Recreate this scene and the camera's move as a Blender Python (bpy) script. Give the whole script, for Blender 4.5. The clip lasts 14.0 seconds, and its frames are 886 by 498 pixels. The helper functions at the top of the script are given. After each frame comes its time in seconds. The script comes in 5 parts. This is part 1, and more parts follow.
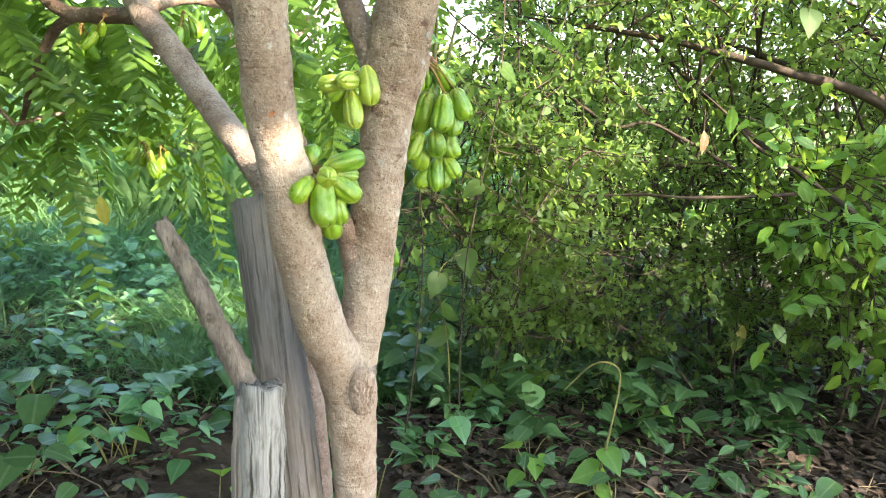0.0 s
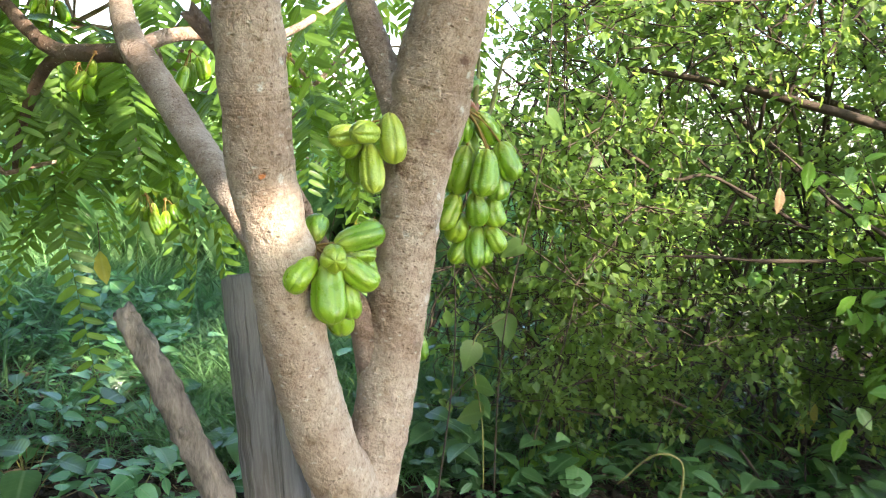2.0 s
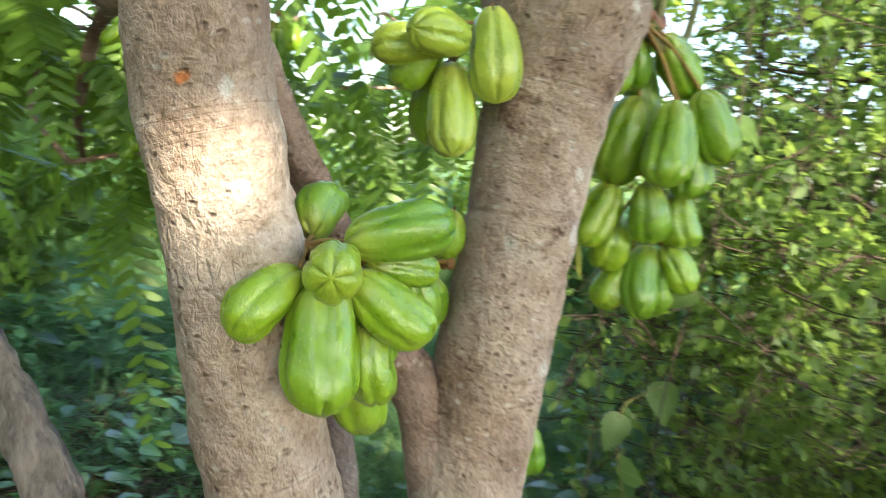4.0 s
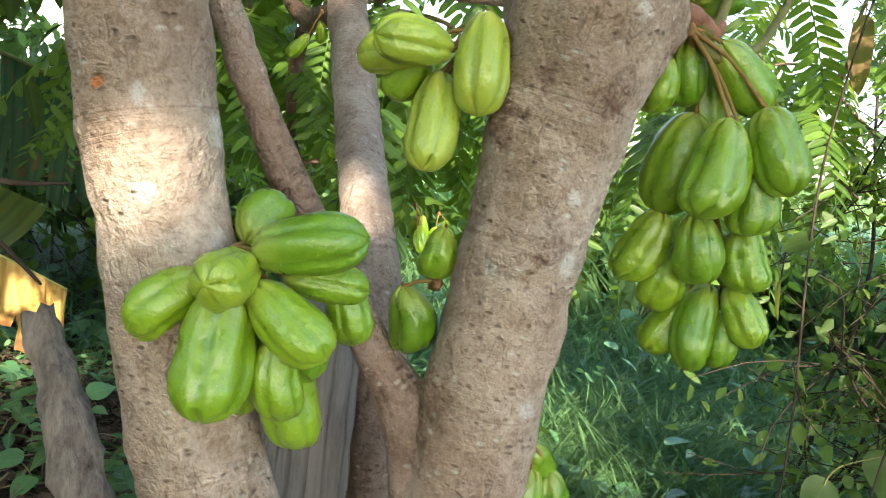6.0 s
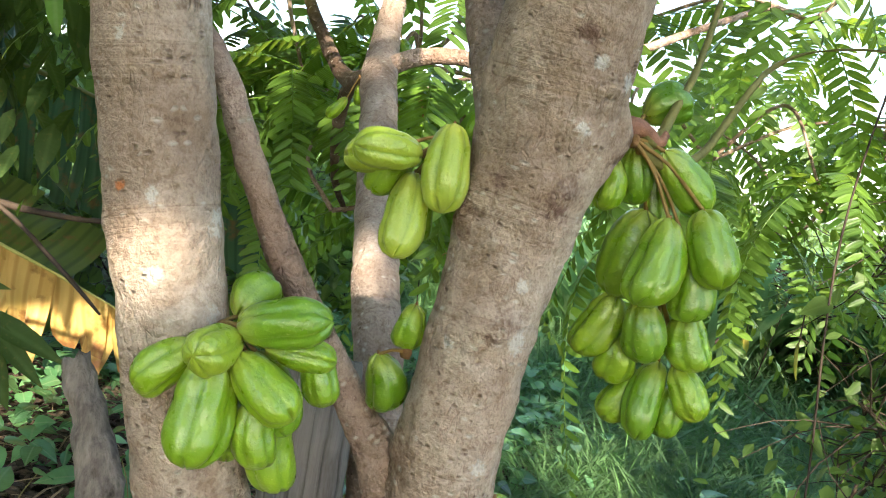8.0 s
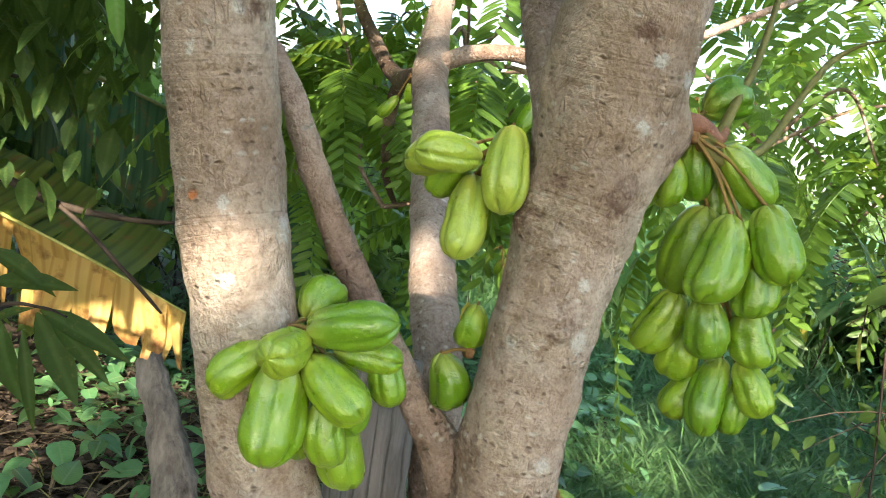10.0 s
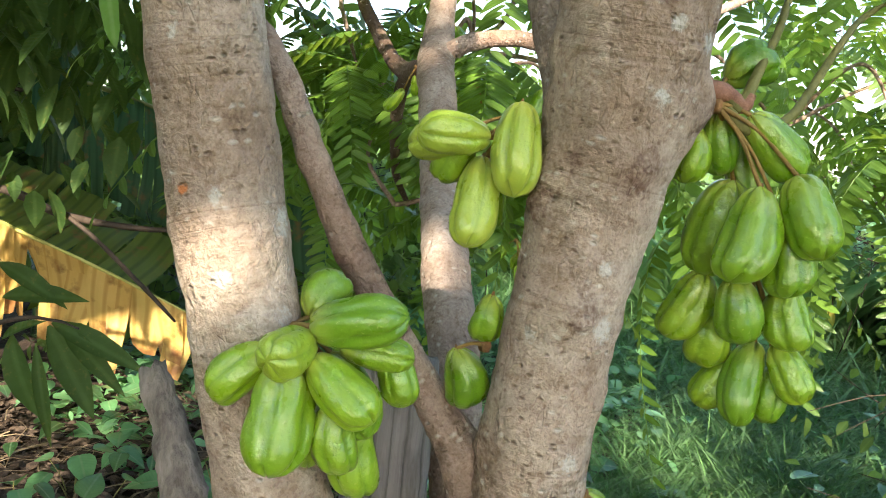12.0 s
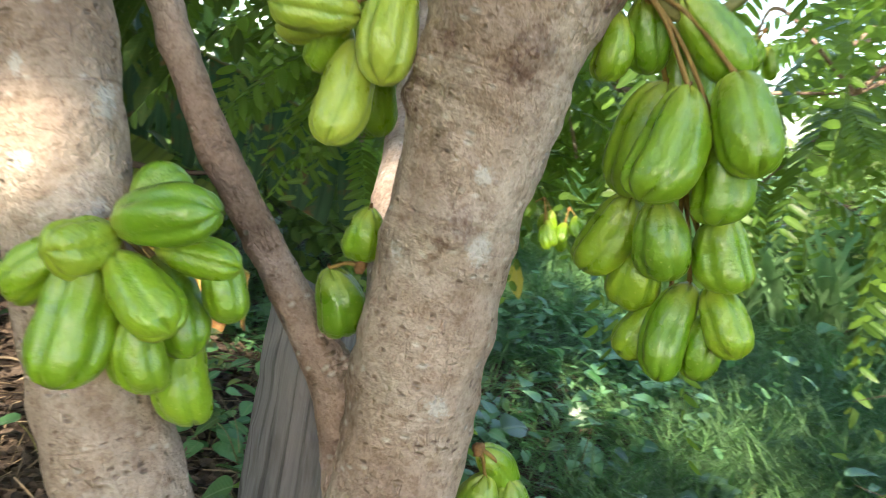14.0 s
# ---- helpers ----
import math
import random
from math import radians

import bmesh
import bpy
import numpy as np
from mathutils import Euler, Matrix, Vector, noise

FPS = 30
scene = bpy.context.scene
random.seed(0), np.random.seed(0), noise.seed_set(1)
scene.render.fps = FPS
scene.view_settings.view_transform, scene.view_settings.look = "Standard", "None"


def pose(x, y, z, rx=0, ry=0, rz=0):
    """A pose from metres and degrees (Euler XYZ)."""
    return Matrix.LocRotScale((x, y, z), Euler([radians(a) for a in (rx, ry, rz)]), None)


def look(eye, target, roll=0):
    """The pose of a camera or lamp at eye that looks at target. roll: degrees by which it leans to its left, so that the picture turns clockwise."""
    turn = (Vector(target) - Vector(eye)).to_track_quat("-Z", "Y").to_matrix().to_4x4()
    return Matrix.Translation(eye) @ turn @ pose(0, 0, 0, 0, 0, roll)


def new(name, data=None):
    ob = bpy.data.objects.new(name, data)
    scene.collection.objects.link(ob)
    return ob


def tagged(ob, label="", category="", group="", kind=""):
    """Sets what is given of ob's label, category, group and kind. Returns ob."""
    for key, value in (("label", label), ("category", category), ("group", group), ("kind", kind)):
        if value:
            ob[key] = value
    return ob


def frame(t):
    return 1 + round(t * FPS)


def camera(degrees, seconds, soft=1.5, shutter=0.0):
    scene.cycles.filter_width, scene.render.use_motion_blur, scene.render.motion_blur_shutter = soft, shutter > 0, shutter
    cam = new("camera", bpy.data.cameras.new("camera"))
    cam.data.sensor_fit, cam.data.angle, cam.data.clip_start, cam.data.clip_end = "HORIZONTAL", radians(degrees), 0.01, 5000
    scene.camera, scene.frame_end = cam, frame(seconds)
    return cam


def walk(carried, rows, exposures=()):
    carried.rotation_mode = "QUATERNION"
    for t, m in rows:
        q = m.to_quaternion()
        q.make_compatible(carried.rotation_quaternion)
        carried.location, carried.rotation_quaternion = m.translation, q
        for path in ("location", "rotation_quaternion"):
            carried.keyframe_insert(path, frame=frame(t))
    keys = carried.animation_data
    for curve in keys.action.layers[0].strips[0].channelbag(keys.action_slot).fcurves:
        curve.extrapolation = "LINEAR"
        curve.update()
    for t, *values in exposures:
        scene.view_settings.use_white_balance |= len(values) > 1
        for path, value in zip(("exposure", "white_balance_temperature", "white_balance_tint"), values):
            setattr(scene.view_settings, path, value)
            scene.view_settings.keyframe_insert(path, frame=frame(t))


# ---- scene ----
cam = camera(58.0, 14.0, soft=1.0, shutter=0.4)
PATH = [
    (0, (-0.118, 0.095, 1.187), (0.068, 2.045, 0.782), 3.8),
    (0.5, (-0.119, 0.159, 1.191), (0.087, 2.111, 0.808), 3.2),
    (1, (-0.105, 0.208, 1.206), (0.122, 2.162, 0.844), 2.9),
    (1.5, (-0.1, 0.273, 1.222), (0.065, 2.236, 0.872), 3.2),
    (2, (-0.108, 0.379, 1.197), (-0.007, 2.353, 0.891), 4.2),
    (2.5, (-0.125, 0.534, 1.183), (-0.051, 2.511, 0.886), 4.5),
    (3, (-0.137, 0.671, 1.159), (-0.082, 2.647, 0.856), 5.2),
    (3.5, (-0.128, 0.732, 1.143), (-0.084, 2.709, 0.848), 5.5),
    (4, (-0.076, 0.851, 1.111), (-0.351, 2.818, 0.875), 6.8),
    (4.2, (-0.054, 0.884, 1.115), (-0.514, 2.815, 0.871), 7.1),
    (6.3, (0.107, 0.936, 1.143), (-0.814, 2.684, 0.833), 8.6),
    (6.5, (0.123, 0.934, 1.151), (-0.808, 2.673, 0.819), 8.3),
    (7, (0.145, 0.924, 1.174), (-0.81, 2.65, 0.844), 9.8),
    (7.5, (0.16, 0.902, 1.185), (-0.857, 2.608, 0.941), 10.6),
    (8, (0.166, 0.902, 1.186), (-0.883, 2.589, 0.951), 10.5),
    (8.2, (0.172, 0.897, 1.188), (-0.89, 2.575, 0.952), 10.5),
    (10.3, (0.157, 0.89, 1.193), (-0.996, 2.501, 0.918), 8.6),
    (10.5, (0.155, 0.898, 1.194), (-1.007, 2.503, 0.92), 8.3),
    (11, (0.158, 0.922, 1.187), (-1.015, 2.519, 0.913), 7.7),
    (11.5, (0.161, 0.927, 1.192), (-1.009, 2.525, 0.917), 6.7),
    (12, (0.146, 0.92, 1.18), (-1.026, 2.516, 0.899), 6.5),
    (12.5, (0.161, 0.916, 1.188), (-1.015, 2.509, 0.906), 6.3),
    (13, (0.195, 0.918, 1.166), (-0.967, 2.517, 0.862), 7.6),
    (13.5, (0.205, 0.948, 1.162), (-0.95, 2.547, 0.833), 8.0),
    (14, (0.202, 1.063, 1.145), (-1.111, 2.526, 0.774), 8.6),
]
walk(cam, [(t, look(eye, target, roll)) for t, eye, target, roll in PATH], exposures=[(0.0, 3.56), (1.5, 3.42), (3.0, 3.20), (4.2, 3.06), (6.3, 2.88), (14.0, 2.87)])

# ---- light ----
SUN = Vector((0.50, -0.68, 0.54)).normalized()
world = bpy.data.worlds.new("sky")
scene.world = world
world.use_nodes = True
sky = world.node_tree.nodes.new("ShaderNodeTexSky")
sky.sky_type, sky.sun_disc = "NISHITA", False
sky.sun_elevation = math.asin(SUN.z)
sky.sun_rotation = math.atan2(SUN.x, SUN.y)
sky.dust_density, sky.ozone_density = 1.5, 1.5
world.node_tree.links.new(sky.outputs[0], world.node_tree.nodes["Background"].inputs[0])
world.node_tree.nodes["Background"].inputs[1].default_value = 0.105
sun = new("sun", bpy.data.lights.new("sun", "SUN"))
sun.data.energy, sun.data.angle, sun.data.color = 3.3, radians(0.9), (1.0, 0.87, 0.68)
sun.matrix_world = look((0, 0, 0), -SUN)


# ---- materials ----
def material(name, rough=0.6, spec=0.3):
    m = bpy.data.materials.new(name)
    m.use_nodes = True
    nt = m.node_tree
    b = nt.nodes["Principled BSDF"]
    b.inputs["Roughness"].default_value = rough
    b.inputs["Specular IOR Level"].default_value = spec
    return m, nt, b


def node(nt, kind, ins=None, **props):
    n = nt.nodes.new(kind)
    for k, v in props.items():
        setattr(n, k, v)
    for k, v in (ins or {}).items():
        if isinstance(v, bpy.types.NodeSocket):
            nt.links.new(v, n.inputs[k])
        else:
            n.inputs[k].default_value = v
    return n


def ramp(nt, fac, stops):
    n = node(nt, "ShaderNodeValToRGB", {0: fac})
    e = n.color_ramp.elements
    while len(e) < len(stops):
        e.new(0.5)
    for el, (p, c) in zip(e, stops):
        el.position, el.color = p, (*c, 1) if len(c) == 3 else c
    return n.outputs[0]


def mix(nt, fac, a, b, how="MIX"):
    n = node(nt, "ShaderNodeMix", {0: fac}, data_type="RGBA", blend_type=how)
    for i, v in ((6, a), (7, b)):
        if isinstance(v, bpy.types.NodeSocket):
            nt.links.new(v, n.inputs[i])
        else:
            n.inputs[i].default_value = (*v, 1)
    return n.outputs[2]


def coords(nt, which="Object", scale=(1, 1, 1)):
    c = node(nt, "ShaderNodeTexCoord")
    return node(nt, "ShaderNodeMapping", {0: c.outputs[which], 3: scale}).outputs[0]


def noise_tex(nt, vec, scale, detail=4.0, rough=0.55, dist=0.0):
    return node(nt, "ShaderNodeTexNoise", {"Vector": vec, "Scale": scale, "Detail": detail, "Roughness": rough, "Distortion": dist}).outputs[0]


def bump(nt, b, height, strength, distance):
    n = node(nt, "ShaderNodeBump", {"Height": height, "Strength": strength, "Distance": distance})
    nt.links.new(n.outputs[0], b.inputs["Normal"])


def maths(nt, op, a, b=0.0):
    n = node(nt, "ShaderNodeMath", {0: a, 1: b}, operation=op)
    return n.outputs[0]


def bark_material(name, tones, lichen=(), sap=(), scars=(), rings=0.5):
    """Smooth pale bark: soft blotches, curled hairline cracks, short dark ticks across the stem, growth rings, lichen."""
    m, nt, b = material(name, 0.78, 0.2)
    ob = coords(nt, "Object")
    blot = noise_tex(nt, ob, 9, 3, 0.55, 0.4)
    patch = noise_tex(nt, ob, 46, 3, 0.55, 0.5)
    grain = noise_tex(nt, ob, 420, 3, 0.6)
    col = ramp(nt, blot, [(0.34, tones[0]), (0.5, tones[1]), (0.66, tones[2])])
    col = mix(nt, 0.75, col, ramp(nt, patch, [(0.30, (0.72, 0.67, 0.62)), (0.46, (1, 1, 1)), (0.56, (1, 1, 1)), (0.68, (1.2, 1.21, 1.22))]), "MULTIPLY")
    fleck = noise_tex(nt, ob, 150, 4, 0.65)
    col = mix(nt, 0.6, col, ramp(nt, fleck, [(0.36, (0.62, 0.55, 0.50)), (0.47, (1, 1, 1)), (0.58, (1, 1, 1)), (0.68, (1.22, 1.22, 1.22))]), "MULTIPLY")
    col = mix(nt, 0.5, col, ramp(nt, grain, [(0.34, (0.72, 0.68, 0.65)), (0.5, (1, 1, 1)), (0.66, (1.2, 1.2, 1.2))]), "MULTIPLY")
    bend = node(nt, "ShaderNodeVectorMath", {0: node(nt, "ShaderNodeTexNoise", {"Vector": ob, "Scale": 60.0, "Detail": 2.0}).outputs["Color"], 1: (0.9, 0.9, 0)}, operation="MULTIPLY").outputs[0]

    def cells(scale, feature="F1"):
        v = node(nt, "ShaderNodeVectorMath", {0: coords(nt, "UV", (*scale, 1)), 1: bend}, operation="ADD").outputs[0]
        return node(nt, "ShaderNodeTexVoronoi", {"Vector": v, "Scale": 1.0}, feature=feature)

    plates = cells((150, 45), "DISTANCE_TO_EDGE").outputs["Distance"]
    line = ramp(nt, plates, [(0.0, (1, 1, 1)), (0.085, (0, 0, 0))])
    some = ramp(nt, noise_tex(nt, ob, 38, 3, 0.6), [(0.50, (0, 0, 0)), (0.66, (1, 1, 1))])
    crack = maths(nt, "MULTIPLY", line, some)
    col = mix(nt, maths(nt, "MULTIPLY", crack, 0.18), col, (0.17, 0.115, 0.085))
    ticks = cells((120, 190))
    pick = ramp(nt, node(nt, "ShaderNodeSeparateColor", {0: ticks.outputs["Color"]}).outputs[0], [(0.70, (0, 0, 0)), (0.71, (1, 1, 1))])
    tick = maths(nt, "MULTIPLY", pick, ramp(nt, ticks.outputs["Distance"], [(0.06, (1, 1, 1)), (0.32, (0, 0, 0))]))
    col = mix(nt, maths(nt, "MULTIPLY", tick, 0.6), col, (0.15, 0.095, 0.07))
    pale = ramp(nt, node(nt, "ShaderNodeSeparateColor", {0: ticks.outputs["Color"]}).outputs[1], [(0.88, (0, 0, 0)), (0.89, (1, 1, 1))])
    pale = maths(nt, "MULTIPLY", pale, ramp(nt, ticks.outputs["Distance"], [(0.15, (0.5, 0.5, 0.5)), (0.45, (0, 0, 0))]))
    col = mix(nt, pale, col, (0.60, 0.56, 0.50))
    ring = noise_tex(nt, coords(nt, "UV", (7, 190, 1)), 1.0, 3, 0.6, 0.6)
    band = ramp(nt, noise_tex(nt, coords(nt, "UV", (3, 16, 1)), 1.0, 2), [(0.50, (0, 0, 0)), (0.62, (rings, rings, rings))])
    col = mix(nt, band, col, ramp(nt, ring, [(0.33, (0.52, 0.45, 0.40)), (0.44, (1, 1, 1)), (0.7, (1.12, 1.12, 1.12))]), "MULTIPLY")
    edge = maths(nt, "ADD", maths(nt, "MULTIPLY", maths(nt, "SUBTRACT", noise_tex(nt, ob, 75, 3), 0.5), 2.2), maths(nt, "MULTIPLY", maths(nt, "SUBTRACT", noise_tex(nt, ob, 330, 3), 0.5), 1.6))

    def spot(place, size, tint, col, soft=0.25, full=0.85):
        d = node(nt, "ShaderNodeVectorMath", {0: ob, 1: place}, operation="DISTANCE").outputs["Value"]
        d = maths(nt, "ADD", maths(nt, "DIVIDE", d, size), edge)
        f = ramp(nt, maths(nt, "MULTIPLY", d, 0.5), [(0.5 - 0.5 * soft, (full, full, full)), (0.5, (0, 0, 0))])
        return mix(nt, f, col, tint)

    for place, size in lichen:
        col = spot(place, size, (0.56, 0.55, 0.52), col, 0.5, 0.62)
    for place, size in sap:
        col = spot(place, size, (0.45, 0.14, 0.035), col, 0.5)
    for place, size in scars:
        col = spot(place, 1.6 * size, (0.13, 0.075, 0.055), col, 0.9, 0.92)
    nt.links.new(col, b.inputs["Base Color"])
    dents = noise_tex(nt, ob, 130, 3, 0.6, 0.3)
    h = maths(nt, "ADD", maths(nt, "MULTIPLY", patch, 0.8), maths(nt, "MULTIPLY", grain, 0.25))
    h = maths(nt, "ADD", h, maths(nt, "MULTIPLY", dents, 0.75))
    h = maths(nt, "ADD", h, maths(nt, "MULTIPLY", maths(nt, "MULTIPLY", ring, band), 0.9))
    h = maths(nt, "SUBTRACT", h, maths(nt, "MULTIPLY", crack, 0.16))
    h = maths(nt, "SUBTRACT", h, maths(nt, "MULTIPLY", tick, 0.35))
    bump(nt, b, h, 1.0, 0.0068)
    return m


def leaf_material(name, dark, light, back, gloss=0.42, trans=0.35, per_object=False, spots=0.0, spec=0.6, glow=(0.38, 0.50, 0.07)):
    """A thin leaf: waxy face, light through the blade, midrib and side veins along its UV."""
    m, nt, b = material(name, gloss, spec)
    rnd = node(nt, "ShaderNodeObjectInfo").outputs["Random"] if per_object else node(nt, "ShaderNodeNewGeometry").outputs["Random Per Island"]
    if per_object:
        rnd = maths(nt, "FRACT", maths(nt, "ADD", rnd, node(nt, "ShaderNodeNewGeometry").outputs["Random Per Island"]))
    col = mix(nt, 0.06, mix(nt, maths(nt, "POWER", rnd, 1.5), dark, light), (0.13, 0.12, 0.11))
    uvn = node(nt, "ShaderNodeTexCoord").outputs["UV"]
    sep = node(nt, "ShaderNodeSeparateXYZ", {0: uvn})
    across = maths(nt, "ABSOLUTE", maths(nt, "SUBTRACT", sep.outputs[1], 0.5))
    rib = ramp(nt, across, [(0.015, (1, 1, 1)), (0.05, (0, 0, 0))])
    side = maths(nt, "SINE", maths(nt, "MULTIPLY", maths(nt, "SUBTRACT", sep.outputs[0], maths(nt, "MULTIPLY", across, 0.55)), 62.0))
    veins = ramp(nt, side, [(0.80, (0, 0, 0)), (1.0, (0.16, 0.16, 0.16))])
    col = mix(nt, maths(nt, "MULTIPLY", rib, 0.55), col, back)
    col = mix(nt, maths(nt, "MULTIPLY", veins, 0.6), col, back)
    obn = noise_tex(nt, coords(nt, "Object"), 45, 3)
    col = mix(nt, 0.5, col, ramp(nt, obn, [(0.3, (0.7, 0.72, 0.7)), (0.7, (1.2, 1.18, 1.1))]), "MULTIPLY")
    if spots:
        sp = noise_tex(nt, coords(nt, "Object"), 90, 2)
        col = mix(nt, ramp(nt, sp, [(0.62, (0, 0, 0)), (0.7, (spots, spots, spots))]), col, (0.2, 0.13, 0.03))
    nt.links.new(col, b.inputs["Base Color"])
    bump(nt, b, maths(nt, "ADD", side, maths(nt, "MULTIPLY", rib, 3.0)), 0.25, 0.0012)
    t = node(nt, "ShaderNodeBsdfTranslucent", {0: mix(nt, 1.0, mix(nt, 0.6, col, glow), (1.25, 1.25, 1.1), "MULTIPLY")})
    ms = node(nt, "ShaderNodeMixShader", {0: trans, 1: b.outputs[0], 2: t.outputs[0]})
    nt.links.new(ms.outputs[0], nt.nodes["Material Output"].inputs[0])
    return m


def fruit_material(name, a, c):
    m, nt, b = material(name, 0.30, 0.5)
    rnd = node(nt, "ShaderNodeObjectInfo").outputs["Random"]
    ob = coords(nt, "Object", (0.02, 0.02, 0.06))
    col = mix(nt, rnd, a, c)
    uv = node(nt, "ShaderNodeSeparateXYZ", {0: node(nt, "ShaderNodeTexCoord").outputs["UV"]})
    along = uv.outputs[0]
    col = mix(nt, ramp(nt, along, [(0.0, (0.55, 0.55, 0.55)), (0.35, (0, 0, 0))]), col, (0.44, 0.47, 0.09))
    groove = uv.outputs[1]
    col = mix(nt, ramp(nt, groove, [(0.0, (0.35, 0.35, 0.35)), (0.35, (0, 0, 0))]), col, (0.07, 0.19, 0.008))
    blot = noise_tex(nt, ob, 55, 3)
    col = mix(nt, 0.55, col, ramp(nt, blot, [(0.3, (0.72, 0.82, 0.7)), (0.7, (1.18, 1.1, 1.1))]), "MULTIPLY")
    fleck = noise_tex(nt, ob, 420, 2)
    col = mix(nt, ramp(nt, fleck, [(0.66, (0, 0, 0)), (0.74, (0.4, 0.4, 0.4))]), col, (0.5, 0.52, 0.2))
    nt.links.new(col, b.inputs["Base Color"])
    b.inputs["Subsurface Weight"].default_value = 0.12
    b.inputs["Subsurface Radius"].default_value = (0.004, 0.006, 0.001)
    b.inputs["Subsurface Scale"].default_value = 0.6
    b.inputs["Coat Weight"].default_value = 0.42
    b.inputs["Coat Roughness"].default_value = 0.2
    nt.links.new(ramp(nt, blot, [(0.3, (0.24, 0.24, 0.24)), (0.7, (0.40, 0.40, 0.40))]), b.inputs["Roughness"])
    bump(nt, b, maths(nt, "ADD", noise_tex(nt, ob, 190, 3), maths(nt, "MULTIPLY", blot, 2.5)), 0.55, 0.0018)
    return m


def plain(name, a, c, scale=30, rough=0.75, stretch=(1, 1, 1), rel=0.4, dist=0.003, random_part=0.0):
    m, nt, b = material(name, rough, 0.25)
    v = coords(nt, "Object", stretch)
    n1, n2 = noise_tex(nt, v, scale, 6, 0.65, 0.3), noise_tex(nt, v, scale * 6, 4, 0.6)
    col = ramp(nt, maths(nt, "ADD", maths(nt, "MULTIPLY", n1, 0.65), maths(nt, "MULTIPLY", n2, 0.35)), [(0.33, a), (0.66, c)])
    if random_part:
        r = node(nt, "ShaderNodeNewGeometry").outputs["Random Per Island"]
        col = mix(nt, random_part, col, ramp(nt, r, [(0.0, (0.35, 0.33, 0.3)), (1.0, (1.5, 1.4, 1.3))]), "MULTIPLY")
    nt.links.new(col, b.inputs["Base Color"])
    bump(nt, b, maths(nt, "ADD", n1, maths(nt, "MULTIPLY", n2, 0.6)), rel, dist)
    return m


def weathered_wood(name, a, c, dark, splits=0.85):
    m, nt, b = material(name, 0.85, 0.15)
    grain = noise_tex(nt, coords(nt, "UV", (200, 8, 1)), 1.0, 6, 0.7, 0.6)
    wide = noise_tex(nt, coords(nt, "UV", (55, 10, 1)), 1.0, 4, 0.6, 0.4)
    col = ramp(nt, grain, [(0.3, a), (0.7, c)])
    col = mix(nt, ramp(nt, wide, [(0.50, (0, 0, 0)), (0.64, (0.85, 0.85, 0.85))]), col, dark)
    split = ramp(nt, noise_tex(nt, coords(nt, "UV", (120, 2.8, 1)), 1.0, 2, 0.5, 0.5), [(0.36, (0.16, 0.14, 0.12)), (0.43, (1, 1, 1))])
    col = mix(nt, splits, col, split, "MULTIPLY")
    nt.links.new(col, b.inputs["Base Color"])
    bump(nt, b, maths(nt, "ADD", grain, split), 0.9, 0.003)
    return m


BARK = bark_material(
    "bilimbi_bark", ((0.30, 0.218, 0.166), (0.39, 0.302, 0.240), (0.45, 0.372, 0.308)),
    lichen=[((-0.0466, 1.3843, 1.2171), 0.0085), ((-0.0662, 1.3882, 1.0675), 0.010), ((-0.0733, 1.3843, 0.9767), 0.008), ((-0.1049, 1.3661, 1.0576), 0.007), ((-0.0332, 1.4111, 1.2509), 0.008), ((-0.0404, 1.3808, 1.2599), 0.006), ((-0.0661, 1.3857, 1.1069), 0.006), ((-0.2584, 1.193, 1.22), 0.006), ((-0.2413, 1.211, 1.2487), 0.005), ((-0.2243, 1.2542, 1.1167), 0.009), ((-0.2085, 1.2418, 1.058), 0.008), ((-0.2377, 1.2136, 1.1288), 0.006), ((-0.2288, 1.215, 1.0809), 0.006)],
    sap=[((-0.2562, 1.2041, 1.1308), 0.0048), ((-0.0736, 1.3779, 1.0775), 0.0042)],
    scars=[((-0.0736, 1.3779, 1.0785), 0.009), ((-0.0521, 1.3903, 1.172), 0.010), ((-0.0569, 1.3867, 1.1637), 0.007), ((-0.0905, 1.3684, 1.1727), 0.006), ((-0.1173, 1.3755, 1.1434), 0.011), ((-0.2397, 1.222, 1.2527), 0.008), ((-0.0477, 1.369, 1.2745), 0.006), ((-0.045, 1.43, 1.21), 0.012), ((-0.105, 1.305, 0.695), 0.022), ((-0.15, 1.362, 0.955), 0.020)],
)
BARK_GREY = bark_material("limb_bark", ((0.23, 0.17, 0.14), (0.31, 0.24, 0.20), (0.39, 0.32, 0.28)))
BURL = plain("scar_bark", (0.15, 0.095, 0.07), (0.50, 0.385, 0.31), 90, 0.8, rel=0.8, dist=0.003)
BARK_RED = bark_material("young_branch_bark", ((0.20, 0.135, 0.105), (0.29, 0.205, 0.165), (0.38, 0.29, 0.245)))
# the young branch bark again, darkened to put the shade into its colour
BARK_SHADED = bark_material("shaded_branch_bark", ((0.075, 0.048, 0.036), (0.125, 0.084, 0.064), (0.19, 0.135, 0.105)))
TWIG = plain("twig_bark", (0.018, 0.0125, 0.009), (0.058, 0.041, 0.030), 40)
STEM_GREEN = plain("green_stem", (0.10, 0.105, 0.03), (0.20, 0.185, 0.06), 60, 0.55)
STALK = plain("fruit_stalk", (0.17, 0.10, 0.03), (0.29, 0.19, 0.055), 90, 0.6)
CALYX = plain("dry_calyx", (0.12, 0.06, 0.025), (0.28, 0.15, 0.06), 200, 0.8)
FRUIT = fruit_material("bilimbi_skin", (0.095, 0.225, 0.008), (0.225, 0.365, 0.018))
PALE_FRUIT = fruit_material("pale_bilimbi_skin", (0.27, 0.38, 0.03), (0.36, 0.45, 0.06))
